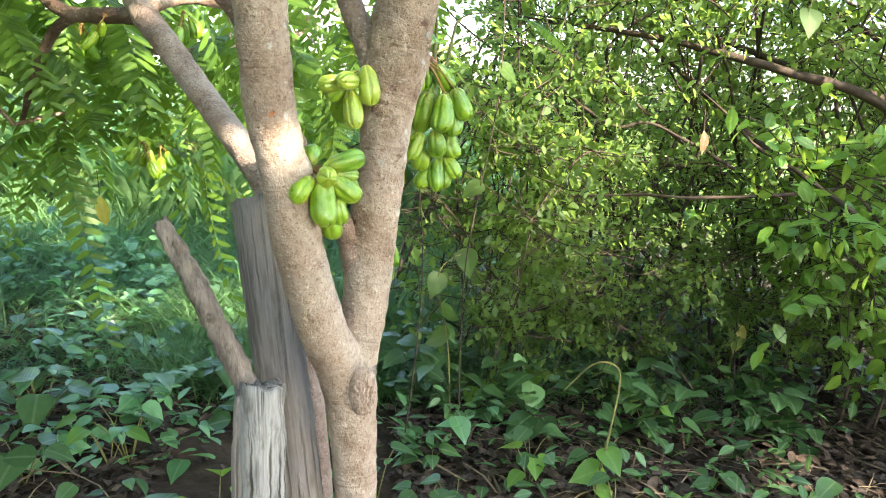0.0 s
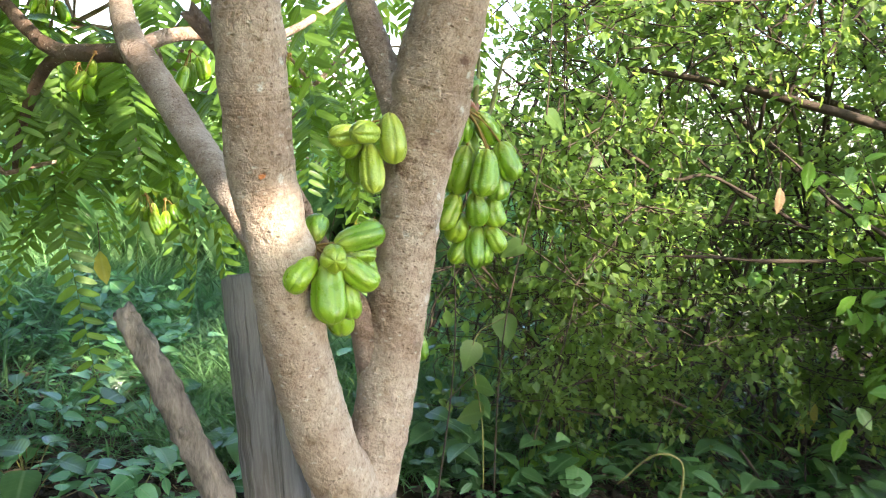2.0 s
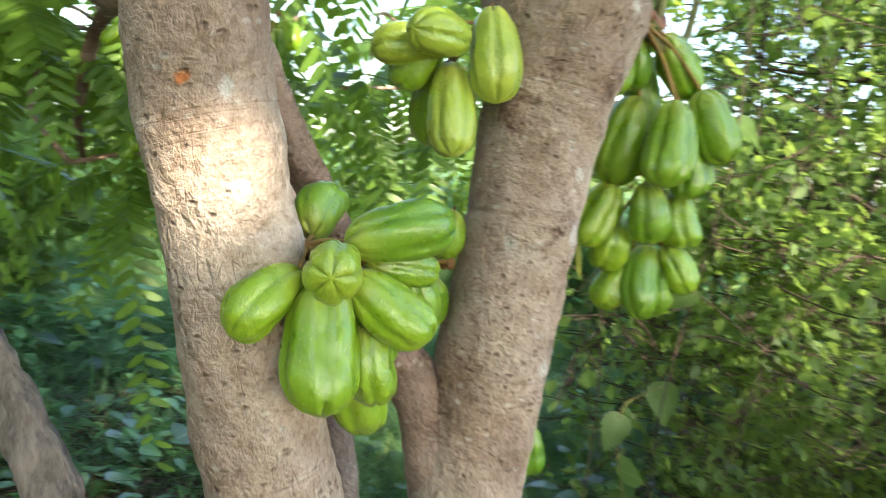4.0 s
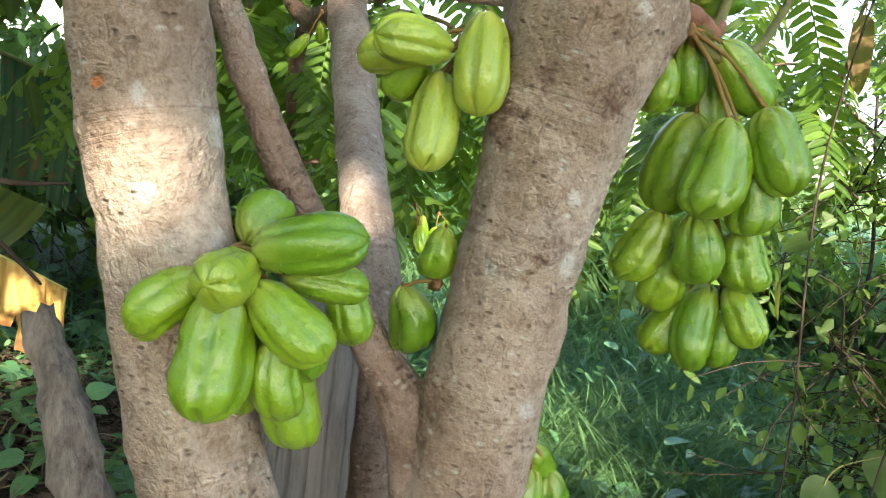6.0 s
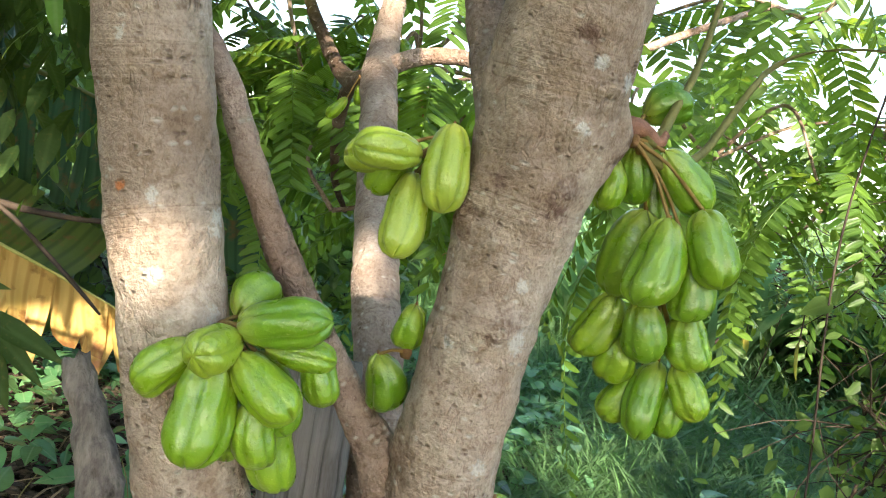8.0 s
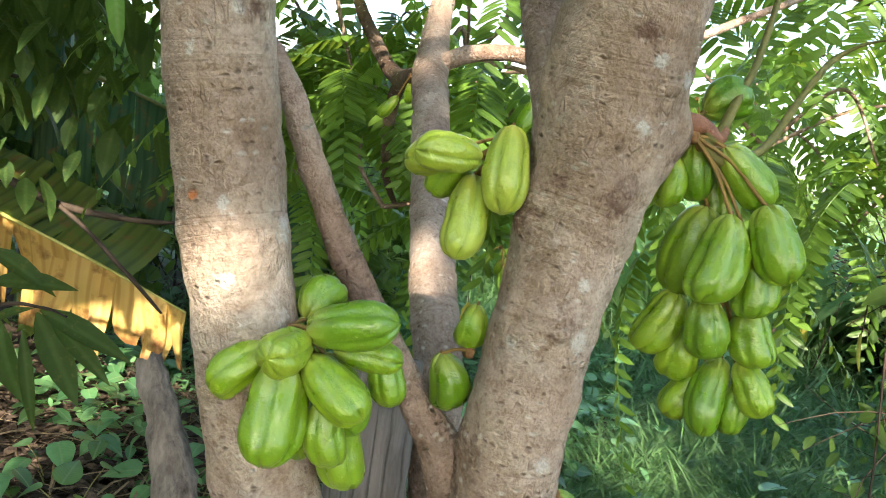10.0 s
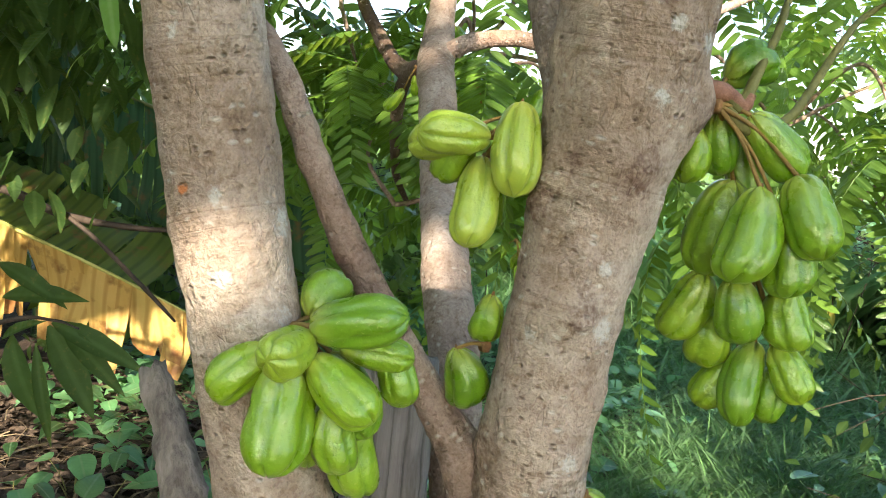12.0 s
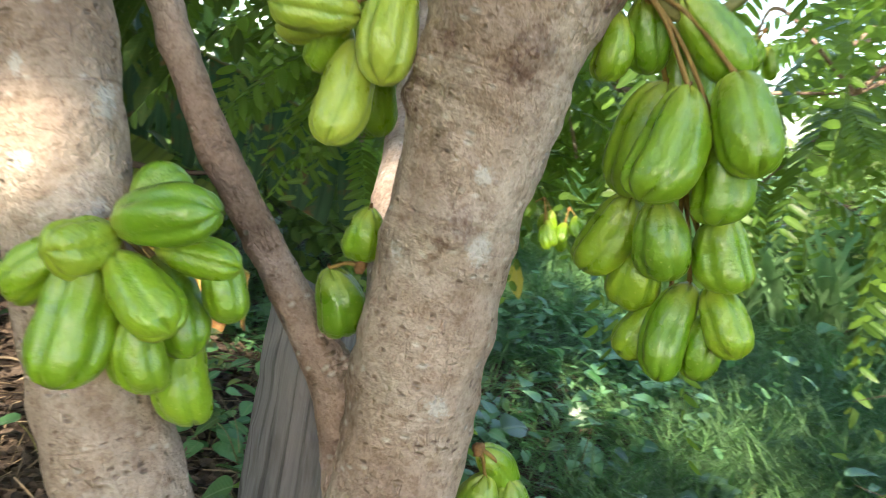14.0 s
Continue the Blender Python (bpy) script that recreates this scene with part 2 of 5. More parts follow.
FROND = leaf_material("frond_leaf", (0.025, 0.07, 0.010), (0.12, 0.23, 0.028), (0.12, 0.2, 0.05), 0.32, 0.42, True, 0.0, 0.35, (0.40, 0.56, 0.06))
CROWN = leaf_material("crown_leaf", (0.035, 0.085, 0.012), (0.075, 0.15, 0.02), (0.12, 0.2, 0.05), 0.42, 0.35, spec=0.25)
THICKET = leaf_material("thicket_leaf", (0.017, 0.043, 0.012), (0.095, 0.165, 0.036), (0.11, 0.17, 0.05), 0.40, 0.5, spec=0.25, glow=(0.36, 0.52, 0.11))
YOUNG = leaf_material("young_leaf", (0.055, 0.17, 0.018), (0.12, 0.28, 0.025), (0.2, 0.3, 0.1), 0.42, 0.45)
BROAD = leaf_material("broad_leaf", (0.016, 0.055, 0.018), (0.09, 0.19, 0.07), (0.16, 0.24, 0.12), 0.24, 0.28, spec=0.5, glow=(0.22, 0.42, 0.12))
# nearly black green with little sheen: deep shade is put into this colour
BIGLEAF = leaf_material("shaded_drooping_leaf", (0.010, 0.032, 0.006), (0.026, 0.062, 0.011), (0.06, 0.10, 0.03), 0.5, 0.2, False, 0.3, 0.08)
# raised above true leaf green: the clearing's brightness is put into the colour
HERB = leaf_material("brightened_herb_leaf", (0.045, 0.15, 0.058), (0.19, 0.41, 0.18), (0.20, 0.30, 0.16), 0.22, 0.36, spec=0.7, glow=(0.24, 0.46, 0.18))
GRASS = leaf_material("grass_blade", (0.006, 0.026, 0.008), (0.10, 0.25, 0.06), (0.12, 0.21, 0.10), 0.34, 0.3, spec=0.25, glow=(0.16, 0.40, 0.10))
FAR = leaf_material("far_leaf", (0.07, 0.14, 0.03), (0.14, 0.22, 0.05), (0.14, 0.2, 0.07), 0.5, 0.45)
LITTER = plain("leaf_litter", (0.014, 0.0105, 0.0082), (0.105, 0.08, 0.062), 60, 0.75, random_part=1.0)
STRAW = plain("dry_straw", (0.09, 0.068, 0.042), (0.25, 0.20, 0.135), 30, 0.7, random_part=0.8)


def soil_material():
    """Dark soil under the trees that turns to green meadow farther out."""
    m, nt, b = material("forest_soil", 0.9, 0.2)
    ob = coords(nt, "Object")
    n1, n2 = noise_tex(nt, ob, 9, 6, 0.65), noise_tex(nt, ob, 0.8, 4)
    col = ramp(nt, n1, [(0.33, (0.014, 0.010, 0.007)), (0.66, (0.055, 0.037, 0.026))])
    meadow = mix(nt, n1, (0.05, 0.10, 0.02), (0.13, 0.2, 0.05))
    far = node(nt, "ShaderNodeVectorMath", {0: ob, 1: (0, 2, 0)}, operation="DISTANCE").outputs["Value"]
    far = maths(nt, "ADD", far, maths(nt, "MULTIPLY", n2, 3.0))
    edge = node(nt, "ShaderNodeMapRange", {0: far, 1: 5.5, 2: 9.0}).outputs[0]
    nt.links.new(mix(nt, edge, col, meadow), b.inputs["Base Color"])
    bump(nt, b, n1, 0.8, 0.03)
    return m


SOIL = soil_material()
OLD_WOOD = weathered_wood("weathered_post", (0.175, 0.155, 0.145), (0.28, 0.255, 0.24), (0.15, 0.128, 0.115), 0.4)
STUMP_WOOD = weathered_wood("bleached_wood", (0.20, 0.193, 0.19), (0.44, 0.43, 0.42), (0.11, 0.105, 0.10))
STICK_WOOD = plain("dead_stick", (0.025, 0.02, 0.017), (0.28, 0.24, 0.21), 34, 0.85, (1, 1, 0.3), 0.9, 0.006)
YELLOW_LEAF = leaf_material("yellowed_leaf", (0.42, 0.33, 0.05), (0.55, 0.45, 0.10), (0.5, 0.42, 0.15), 0.5, 0.4, False, 0.5)
DEAD_LEAF = leaf_material("dead_leaf", (0.12, 0.062, 0.034), (0.26, 0.15, 0.08), (0.3, 0.2, 0.1), 0.7, 0.3)


def banana_material(name, a, c, rib, scorched=0.0):
    m, nt, b = material(name, 0.5, 0.3)
    uv = node(nt, "ShaderNodeSeparateXYZ", {0: node(nt, "ShaderNodeTexCoord").outputs["UV"]})
    pleat = maths(nt, "SINE", maths(nt, "MULTIPLY", uv.outputs[0], 210.0))
    n = noise_tex(nt, coords(nt, "UV", (26, 3, 1)), 1.0, 4)
    col = mix(nt, n, a, c)
    col = mix(nt, ramp(nt, pleat, [(0.2, (0, 0, 0)), (1.0, (0.55, 0.55, 0.55))]), col, rib)
    ob = noise_tex(nt, coords(nt, "Object"), 14, 5)
    col = mix(nt, ramp(nt, ob, [(0.56, (0, 0, 0)), (0.7, (0.7, 0.7, 0.7))]), col, (0.22, 0.10, 0.03))
    if scorched:
        end = maths(nt, "ADD", uv.outputs[1], maths(nt, "MULTIPLY", maths(nt, "SUBTRACT", ob, 0.5), 0.6))
        col = mix(nt, ramp(nt, end, [(0.82, (0, 0, 0)), (1.0, (scorched, scorched, scorched))]), col, (0.20, 0.085, 0.03))
    nt.links.new(col, b.inputs["Base Color"])
    bump(nt, b, pleat, 0.5, 0.004)
    t = node(nt, "ShaderNodeBsdfTranslucent", {0: col})
    ms = node(nt, "ShaderNodeMixShader", {0: 0.45, 1: b.outputs[0], 2: t.outputs[0]})
    nt.links.new(ms.outputs[0], nt.nodes["Material Output"].inputs[0])
    return m


BANANA_DRY = banana_material("dry_banana_leaf", (0.58, 0.36, 0.09), (0.72, 0.54, 0.20), (0.42, 0.22, 0.05), 0.9)
BANANA_TURNING = banana_material("turning_banana_leaf", (0.06, 0.11, 0.018), (0.17, 0.20, 0.03), (0.04, 0.07, 0.010))
YELLOW_RIB = plain("dry_midrib", (0.32, 0.33, 0.08), (0.52, 0.48, 0.16), 30)
BANANA_GREEN = banana_material("green_banana_leaf", (0.03, 0.078, 0.032), (0.07, 0.14, 0.058), (0.02, 0.05, 0.02))


# ---- mesh helpers ----
def mesh_object(name, verts, faces, mat, parent=None, uvs=None, smooth=True, label="", kind=""):
    me = bpy.data.meshes.new(name)
    me.from_pydata([tuple(v) for v in verts], [], [tuple(int(i) for i in f) for f in faces])
    if uvs is not None:
        layer = me.uv_layers.new(name="UVMap")
        loops = np.empty(len(me.loops), dtype=np.int32)
        me.loops.foreach_get("vertex_index", loops)
        layer.data.foreach_set("uv", np.asarray(uvs, dtype=np.float32)[loops].ravel())
    if smooth:
        me.polygons.foreach_set("use_smooth", np.ones(len(me.polygons), dtype=bool))
    me.materials.append(mat)
    me.update()
    ob = new(name, me)
    ob.parent = parent
    return tagged(ob, label, kind=kind)


def thing(name, label, category, group="", at=(0, 0, 0), kind=""):
    e = new(name)
    e.location = at
    e.empty_display_size = 0.05
    return tagged(e, label, category, group, kind)


def spline(points, n):
    """n points along a Catmull-Rom curve through points of any dimension."""
    p = np.asarray(points, float)
    p = np.vstack([2 * p[0] - p[1], p, 2 * p[-1] - p[-2]])
    out = []
    for u in np.linspace(0, len(p) - 3 - 1e-6, n):
        i, t = int(u), u - int(u)
        a, b, c, d = p[i : i + 4]
        out.append(0.5 * (2 * b + (c - a) * t + (2 * a - 5 * b + 4 * c - d) * t * t + (3 * b - a - 3 * c + d) * t**3))
    return np.array(out)


def tube(path, sides=10, rings=20, rough=0.0, grain=30.0, seed=0, bumps=(), oval=0.0, cap=True, jag=0.0):
    """A stem along path, rows of x, y, z, radius. Returns verts, faces, uvs (metres round and along)."""
    c = spline(path, rings)
    pts, rad = c[:, :3], c[:, 3]
    tang = np.gradient(pts, axis=0)
    tang /= np.linalg.norm(tang, axis=1)[:, None] + 1e-9
    side = np.cross(tang[0], (0.31, 0.95, 0.05))
    side /= np.linalg.norm(side)
    verts, uvs, run = [], [], 0.0
    for i in range(rings):
        if i:
            run += np.linalg.norm(pts[i] - pts[i - 1])
        side = side - tang[i] * (side @ tang[i])
        side /= np.linalg.norm(side)
        other = np.cross(tang[i], side)
        for k in range(sides):
            a = 2 * math.pi * k / sides
            d = side * math.cos(a) + other * math.sin(a)
            r = rad[i] * (1 + oval * math.cos(2 * a + seed))
            if rough:
                q = Vector(pts[i] + d * rad[i])
                r += rough * noise.noise((q + Vector((seed, 0, 0))) * grain) + 0.45 * rough * noise.noise((q + Vector((0, seed, 0))) * grain * 2.7)
            v = pts[i] + d * r
            for centre, size, amount in bumps:
                g = np.linalg.norm(v - np.asarray(centre)) / size
                if g < 2.2:
                    v = v + d * amount * math.exp(-g * g)
            if jag and i == rings - 1:
                v = v + tang[i] * jag * noise.noise(Vector(v) * 120)
            verts.append(v)
            uvs.append((abs((k / sides) * 2 - 1) * math.pi * rad[i], run))
    faces = [(i * sides + k, i * sides + (k + 1) % sides, (i + 1) * sides + (k + 1) % sides, (i + 1) * sides + k) for i in range(rings - 1) for k in range(sides)]
    if cap:
        for i, order in ((0, -1), (rings - 1, 1)):
            verts.append(pts[i])
            uvs.append((0, 0))
            m = len(verts) - 1
            for k in range(sides):
                f = (i * sides + k, i * sides + (k + 1) % sides, m)
                faces.append(f[::order])
    return np.array(verts), faces, np.array(uvs)


def merge(parts):
    verts, faces, uvs, n = [], [], [], 0
    for v, f, u in parts:
        verts.append(v)
        uvs.append(u)
        faces += [tuple(i + n for i in g) for g in f]
        n += len(v)
    return np.vstack(verts), faces, np.vstack(uvs)


def leaf_template(outline, cup=0.12, curl=0.15, ribs=True):
    """A blade along +x, one long: outline rows of (x, half width). Returns verts, faces, uvs."""
    verts, uvs, faces = [], [], []
    for x, w in outline:
        z = -curl * x * x
        verts += [(x, w, z + cup * w), (x, 0, z), (x, -w, z + cup * w)]
        uvs += [(x, 0.5 + w), (x, 0.5), (x, 0.5 - w)]
    for i in range(len(outline) - 1):
        a = 3 * i
        faces += [(a, a + 1, a + 4, a + 3), (a + 1, a + 2, a + 5, a + 4)]
    return np.array(verts, float), faces, np.array(uvs)


LANCE = leaf_template([(0, 0.03), (0.10, 0.13), (0.40, 0.165), (0.75, 0.13), (0.92, 0.06), (1, 0.004)], 0.18, 0.10)
OVAL = leaf_template([(0, 0.02), (0.2, 0.17), (0.48, 0.23), (0.76, 0.15), (1, 0.004)], 0.25, 0.2)
SMALL = leaf_template([(0, 0.02), (0.35, 0.24), (0.72, 0.18), (1, 0.01)], 0.3, 0.15)
TINY = leaf_template([(0, 0.03), (0.45, 0.25), (1, 0.01)], 0.35, 0.1)
HEART = leaf_template([(-0.12, 0.10), (-0.06, 0.28), (0.10, 0.40), (0.32, 0.41), (0.58, 0.30), (0.82, 0.12), (1, 0.005)], 0.2, 0.22)
DROOP = leaf_template([(0, 0.015), (0.12, 0.09), (0.3, 0.165), (0.5, 0.185), (0.7, 0.15), (0.88, 0.07), (1, 0.004)], 0.35, 0.35)
BLADE = leaf_template([(0, 0.018), (0.35, 0.026), (0.7, 0.018), (1, 0.001)], 0.3, 0.55)


def unit(v):
    return v / (np.linalg.norm(v, axis=-1, keepdims=True) + 1e-9)


def leaf_cloud(template, places, ways, ups, sizes, widths=None):
    """Many blades as one set of verts, faces, uvs: at places, along ways, faces towards ups."""
    tv, tf, tu = template
    places, ways, ups, sizes = (np.asarray(a, float) for a in (places, ways, ups, sizes))
    x = unit(ways)
    y = unit(np.cross(ups, x))
    z = np.cross(x, y)
    w = np.ones(len(places)) if widths is None else np.asarray(widths)
    v = places[:, None] + sizes[:, None, None] * (tv[None, :, :1] * x[:, None] + tv[None, :, 1:2] * w[:, None, None] * y[:, None] + tv[None, :, 2:] * z[:, None])
    n = len(tv)
    f = np.array(tf)
    faces = (f[None] + (np.arange(len(places)) * n)[:, None, None]).reshape(-1, f.shape[1])
    return v.reshape(-1, 3), faces, np.tile(tu, (len(places), 1))


def frond_geometry(rng, length=0.42, pairs=14, droop=0.5, leaflet=0.07):
    """A pinnate leaf along +x that droops: stalk and paired leaflets."""
    s = np.linspace(0, 1, 14)
    path = np.stack([length * s * (1 - 0.15 * droop * s), 0.04 * length * np.sin(3 * s + rng.uniform(0, 6)), length * (0.16 * s - droop * s**2), 0.0022 * (1 - 0.75 * s)], 1)
    stalk = tube(path[::3], 5, 12, cap=False)
    places, ways, ups, sizes = [], [], [], []
    for i in range(pairs):
        u = 0.14 + 0.86 * (i + 0.5) / pairs
        c = np.array([np.interp(u, s, path[:, k]) for k in range(3)])
        c2 = np.array([np.interp(min(u + 0.03, 1), s, path[:, k]) for k in range(3)])
        t = unit(c2 - c + np.array([1e-4, 0, 0]))
        grow = 0.55 + 0.75 * math.sin(math.pi * min(0.15 + 0.72 * u, 1.0))
        for sgn in (-1, 1):
            if rng.random() < 0.05:
                continue
            face = unit(np.array([-t[2], 0.0, t[0]]))
            places.append(c + t * 0.006 * sgn)
            ways.append(np.array([0, sgn * 1.0, 0]) + t * (0.30 + 0.25 * u) - face * (0.10 + 0.15 * rng.random()) + np.array([0, 0, -0.10]) + rng.normal(0, 0.05, 3))
            ups.append(face + np.array([0, sgn * 0.12, 0]) + rng.normal(0, 0.10, 3))
            sizes.append(leaflet * grow * rng.uniform(0.85, 1.1))
    blades = leaf_cloud(LANCE, places, ways, ups, sizes)
    return merge([stalk, (blades[0], blades[1].tolist(), blades[2])])


# ---- ground ----
rng = np.random.default_rng(7)


def ground_height(x, y):
    near = max(0.0, 1 - math.hypot(x, y - 3) / 9)
    return near * (0.03 * noise.noise(Vector((x * 1.3, y * 1.3, 0))) + 0.012 * noise.noise(Vector((x * 6, y * 6, 3))))


def axis_steps(lo, hi, fine, far):
    a = list(np.arange(lo, hi, fine))
    out, step = hi, fine
    while out < far:
        a.append(out)
        step *= 1.6
        out += step
    inn, step = lo, fine
    while inn > -far:
        step *= 1.6
        inn -= step
        a.insert(0, inn)
    return a


gx, gy = axis_steps(-5, 5, 0.08, 900), axis_steps(-1, 8, 0.08, 900)
gv = [(x, y, ground_height(x, y)) for y in gy for x in gx]
gf = [(j * len(gx) + i, j * len(gx) + i + 1, (j + 1) * len(gx) + i + 1, (j + 1) * len(gx) + i) for j in range(len(gy) - 1) for i in range(len(gx) - 1)]
ground = tagged(mesh_object("ground", gv, gf, SOIL), "dark soil under trees with leaf litter", "ground", kind="structure")


# ---- the fruit tree ----
tree = thing("bilimbi_tree", "pale barked bilimbi tree with forked stems and feathery leaves", "tree", at=(-0.13, 1.36, 0))


def put(name, geo, mat, parent=None, label="", kind=""):
    v, f, u = geo
    base = Vector(parent.location) if parent is not None and parent.parent is None else Vector((0, 0, 0))
    ob = mesh_object(name, v, f, mat, parent, u, True, label, kind)
    ob.location = -base
    return ob


KNOTS = [((-0.0736, 1.3779, 1.084), 0.007, 0.005), ((-0.0736, 1.3779, 1.072), 0.007, 0.005), ((-0.062, 1.379, 1.078), 0.006, 0.003), ((-0.0736, 1.3779, 1.078), 0.0035, -0.006), ((-0.0905, 1.3684, 1.1727), 0.006, -0.003), ((-0.0521, 1.3903, 1.172), 0.008, 0.003), ((-0.1173, 1.3755, 1.1434), 0.008, 0.006), ((-0.148, 1.37, 0.965), 0.009, 0.007), ((-0.152, 1.37, 0.94), 0.008, 0.007), ((-0.142, 1.365, 0.92), 0.008, 0.006), ((-0.146, 1.365, 0.985), 0.007, 0.005), ((-0.074, 1.365, 1.08), 0.014, 0.006), ((-0.062, 1.375, 1.172), 0.016, 0.004), ((-0.115, 1.36, 1.165), 0.012, 0.005), ((-0.045, 1.44, 1.215), 0.022, 0.012)]
put("trunk", tube([(-0.10, 1.37, -0.05, 0.062), (-0.108, 1.365, 0.12, 0.042), (-0.116, 1.36, 0.35, 0.036), (-0.122, 1.357, 0.52, 0.036), (-0.135, 1.352, 0.66, 0.043), (-0.14, 1.355, 0.72, 0.046)], 36, 120, 0.003, 38, 3, bumps=[((-0.10, 1.30, 0.70), 0.022, 0.010), ((-0.125, 1.305, 0.68), 0.014, 0.008), ((-0.108, 1.305, 0.655), 0.012, 0.007), ((-0.118, 1.31, 0.725), 0.009, 0.008), ((-0.095, 1.315, 0.67), 0.008, 0.007), ((-0.088, 1.31, 0.71), 0.008, 0.007), ((-0.108, 1.30, 0.685), 0.007, 0.007)]), BARK, tree)


def burl(at, size, tall, seed):
    """A craggy scar on the bark: a flat lump with sharp folds."""
    verts, faces, uvs = [], [], []
    rows, cols = 44, 44
    for i in range(rows):
        for k in range(cols):
            u, w = 2 * i / (rows - 1) - 1, 2 * k / (cols - 1) - 1
            edge = max(0.0, 1 - u * u - w * w) ** 0.5
            q = Vector((u * 3 + seed, w * 3, seed))
            fold = 1 - 2 * abs(noise.noise(q * 1.1)) + 0.7 * (1 - 2 * abs(noise.noise(q * 2.3)))
            lift = edge * (0.35 + 0.6 * fold) * 0.26
            verts.append((at[0] + size * u + 0.2 * size * lift, at[1] - size * lift + 0.12 * size * u * u + 0.006 * (1 - edge), at[2] + tall * w))
            uvs.append((size * u, tall * w))
    for i in range(rows - 1):
        for k in range(cols - 1):
            a = i * cols + k
            u, w = 2 * (i + 0.5) / (rows - 1) - 1, 2 * (k + 0.5) / (cols - 1) - 1
            if u * u + w * w < 0.98:
                faces.append((a, a + 1, a + cols + 1, a + cols))
    return np.array(verts), faces, np.array(uvs)


put("burl", burl((-0.116, 1.2985, 0.697), 0.023, 0.042, 3.7), BURL, tree, "rough reddish scar below the fork")
put("stem", tube([(-0.14, 1.355, 0.66, 0.036), (-0.158, 1.335, 0.735, 0.039), (-0.184, 1.305, 0.80, 0.0385), (-0.203, 1.28, 0.87, 0.037), (-0.222, 1.262, 0.945, 0.0365), (-0.240, 1.248, 1.04, 0.0350), (-0.250, 1.243, 1.085, 0.0352), (-0.262, 1.240, 1.13, 0.0362), (-0.269, 1.231, 1.19, 0.0358), (-0.275, 1.222, 1.25, 0.0355), (-0.287, 1.21, 1.40, 0.0345), (-0.30, 1.20, 1.75, 0.032), (-0.30, 1.20, 2.2, 0.027)], 40, 300, 0.0022, 42, 11, bumps=[((-0.205, 1.238, 1.055), 0.016, 0.006)]), BARK, tree)
put("stem", tube([(-0.14, 1.36, 0.68, 0.036), (-0.128, 1.375, 0.76, 0.038), (-0.118, 1.392, 0.84, 0.039), (-0.114, 1.404, 0.92, 0.0405), (-0.108, 1.402, 0.99, 0.0400), (-0.102, 1.404, 1.055, 0.0385), (-0.097, 1.411, 1.13, 0.0415), (-0.088, 1.414, 1.20, 0.0475), (-0.081, 1.408, 1.27, 0.050), (-0.068, 1.40, 1.34, 0.046), (-0.045, 1.39, 1.5, 0.042), (-0.01, 1.38, 1.8, 0.037), (0.02, 1.38, 2.2, 0.03)], 44, 320, 0.0028, 40, 23, bumps=KNOTS), BARK, tree)
put("branch", tube([(-0.10, 1.42, 1.14, 0.024), (-0.122, 1.425, 1.21, 0.024), (-0.145, 1.43, 1.26, 0.021), (-0.172, 1.44, 1.32, 0.019), (-0.205, 1.45, 1.42, 0.018), (-0.26, 1.47, 1.7, 0.015), (-0.27, 1.5, 2.1, 0.011)], 20, 110, 0.0016, 60, 31), BARK_GREY, tree)
put("branch", tube([(-0.120, 1.402, 0.85, 0.034), (-0.136, 1.398, 0.905, 0.029), (-0.156, 1.391, 0.945, 0.0205), (-0.177, 1.381, 0.977, 0.0150), (-0.201, 1.363, 1.02, 0.0128), (-0.221, 1.343, 1.064, 0.0118), (-0.244, 1.326, 1.109, 0.0112), (-0.268, 1.311, 1.165, 0.0105), (-0.289, 1.296, 1.217, 0.0098), (-0.318, 1.27, 1.262, 0.0098), (-0.345, 1.245, 1.295, 0.0095)], 20, 130, 0.0013, 75, 41, bumps=[((-0.232, 1.325, 1.09), 0.012, 0.004), ((-0.26, 1.305, 1.15), 0.01, 0.003)], jag=0.012), BARK_RED, tree, "thin reddish branch with a broken tip")
limb = put("limb", tube([(-0.165, 1.51, -0.05, 0.035), (-0.20, 1.525, 0.45, 0.030), (-0.248, 1.535, 0.78, 0.0275), (-0.293, 1.56, 0.95, 0.0265), (-0.345, 1.60, 1.03, 0.0262), (-0.396, 1.653, 1.08, 0.0262), (-0.457, 1.717, 1.14, 0.0265), (-0.533, 1.795, 1.218, 0.0262), (-0.605, 1.872, 1.285, 0.0275), (-0.65, 1.93, 1.345, 0.023), (-0.68, 1.97, 1.45, 0.018), (-0.72, 2.0, 1.7, 0.015), (-0.75, 2.05, 2.1, 0.011)], 24, 200, 0.0022, 48, 53), BARK_GREY, tree)
# two branches whose shade is put into the bark colour
put("branch", tube([(-0.58, 1.845, 1.265, 0.018), (-0.64, 1.92, 1.285, 0.0185), (-0.74, 2.0, 1.285, 0.0175), (-0.83, 2.06, 1.29, 0.016), (-0.90, 2.09, 1.33, 0.0145), (-1.02, 2.13, 1.44, 0.012), (-1.25, 2.3, 1.6, 0.008)], 14, 60, 0.0018, 50, 61), BARK_SHADED, tree)
put("branch", tube([(-0.80, 2.05, 1.29, 0.013), (-0.88, 2.12, 1.25, 0.0135), (-0.95, 2.2, 1.17, 0.012), (-1.02, 2.3, 1.08, 0.009), (-1.1, 2.45, 1.0, 0.006)], 12, 40, 0.0015, 50, 63), BARK_SHADED, tree)
put("branch", tube([(-0.61, 1.88, 1.29, 0.015), (-0.57, 1.90, 1.318, 0.0135), (-0.52, 1.94, 1.332, 0.0125), (-0.46, 1.99, 1.33, 0.0115), (-0.38, 2.1, 1.36, 0.009), (-0.25, 2.35, 1.5, 0.006)], 14, 60, 0.0014, 50, 67), BARK_RED, tree)

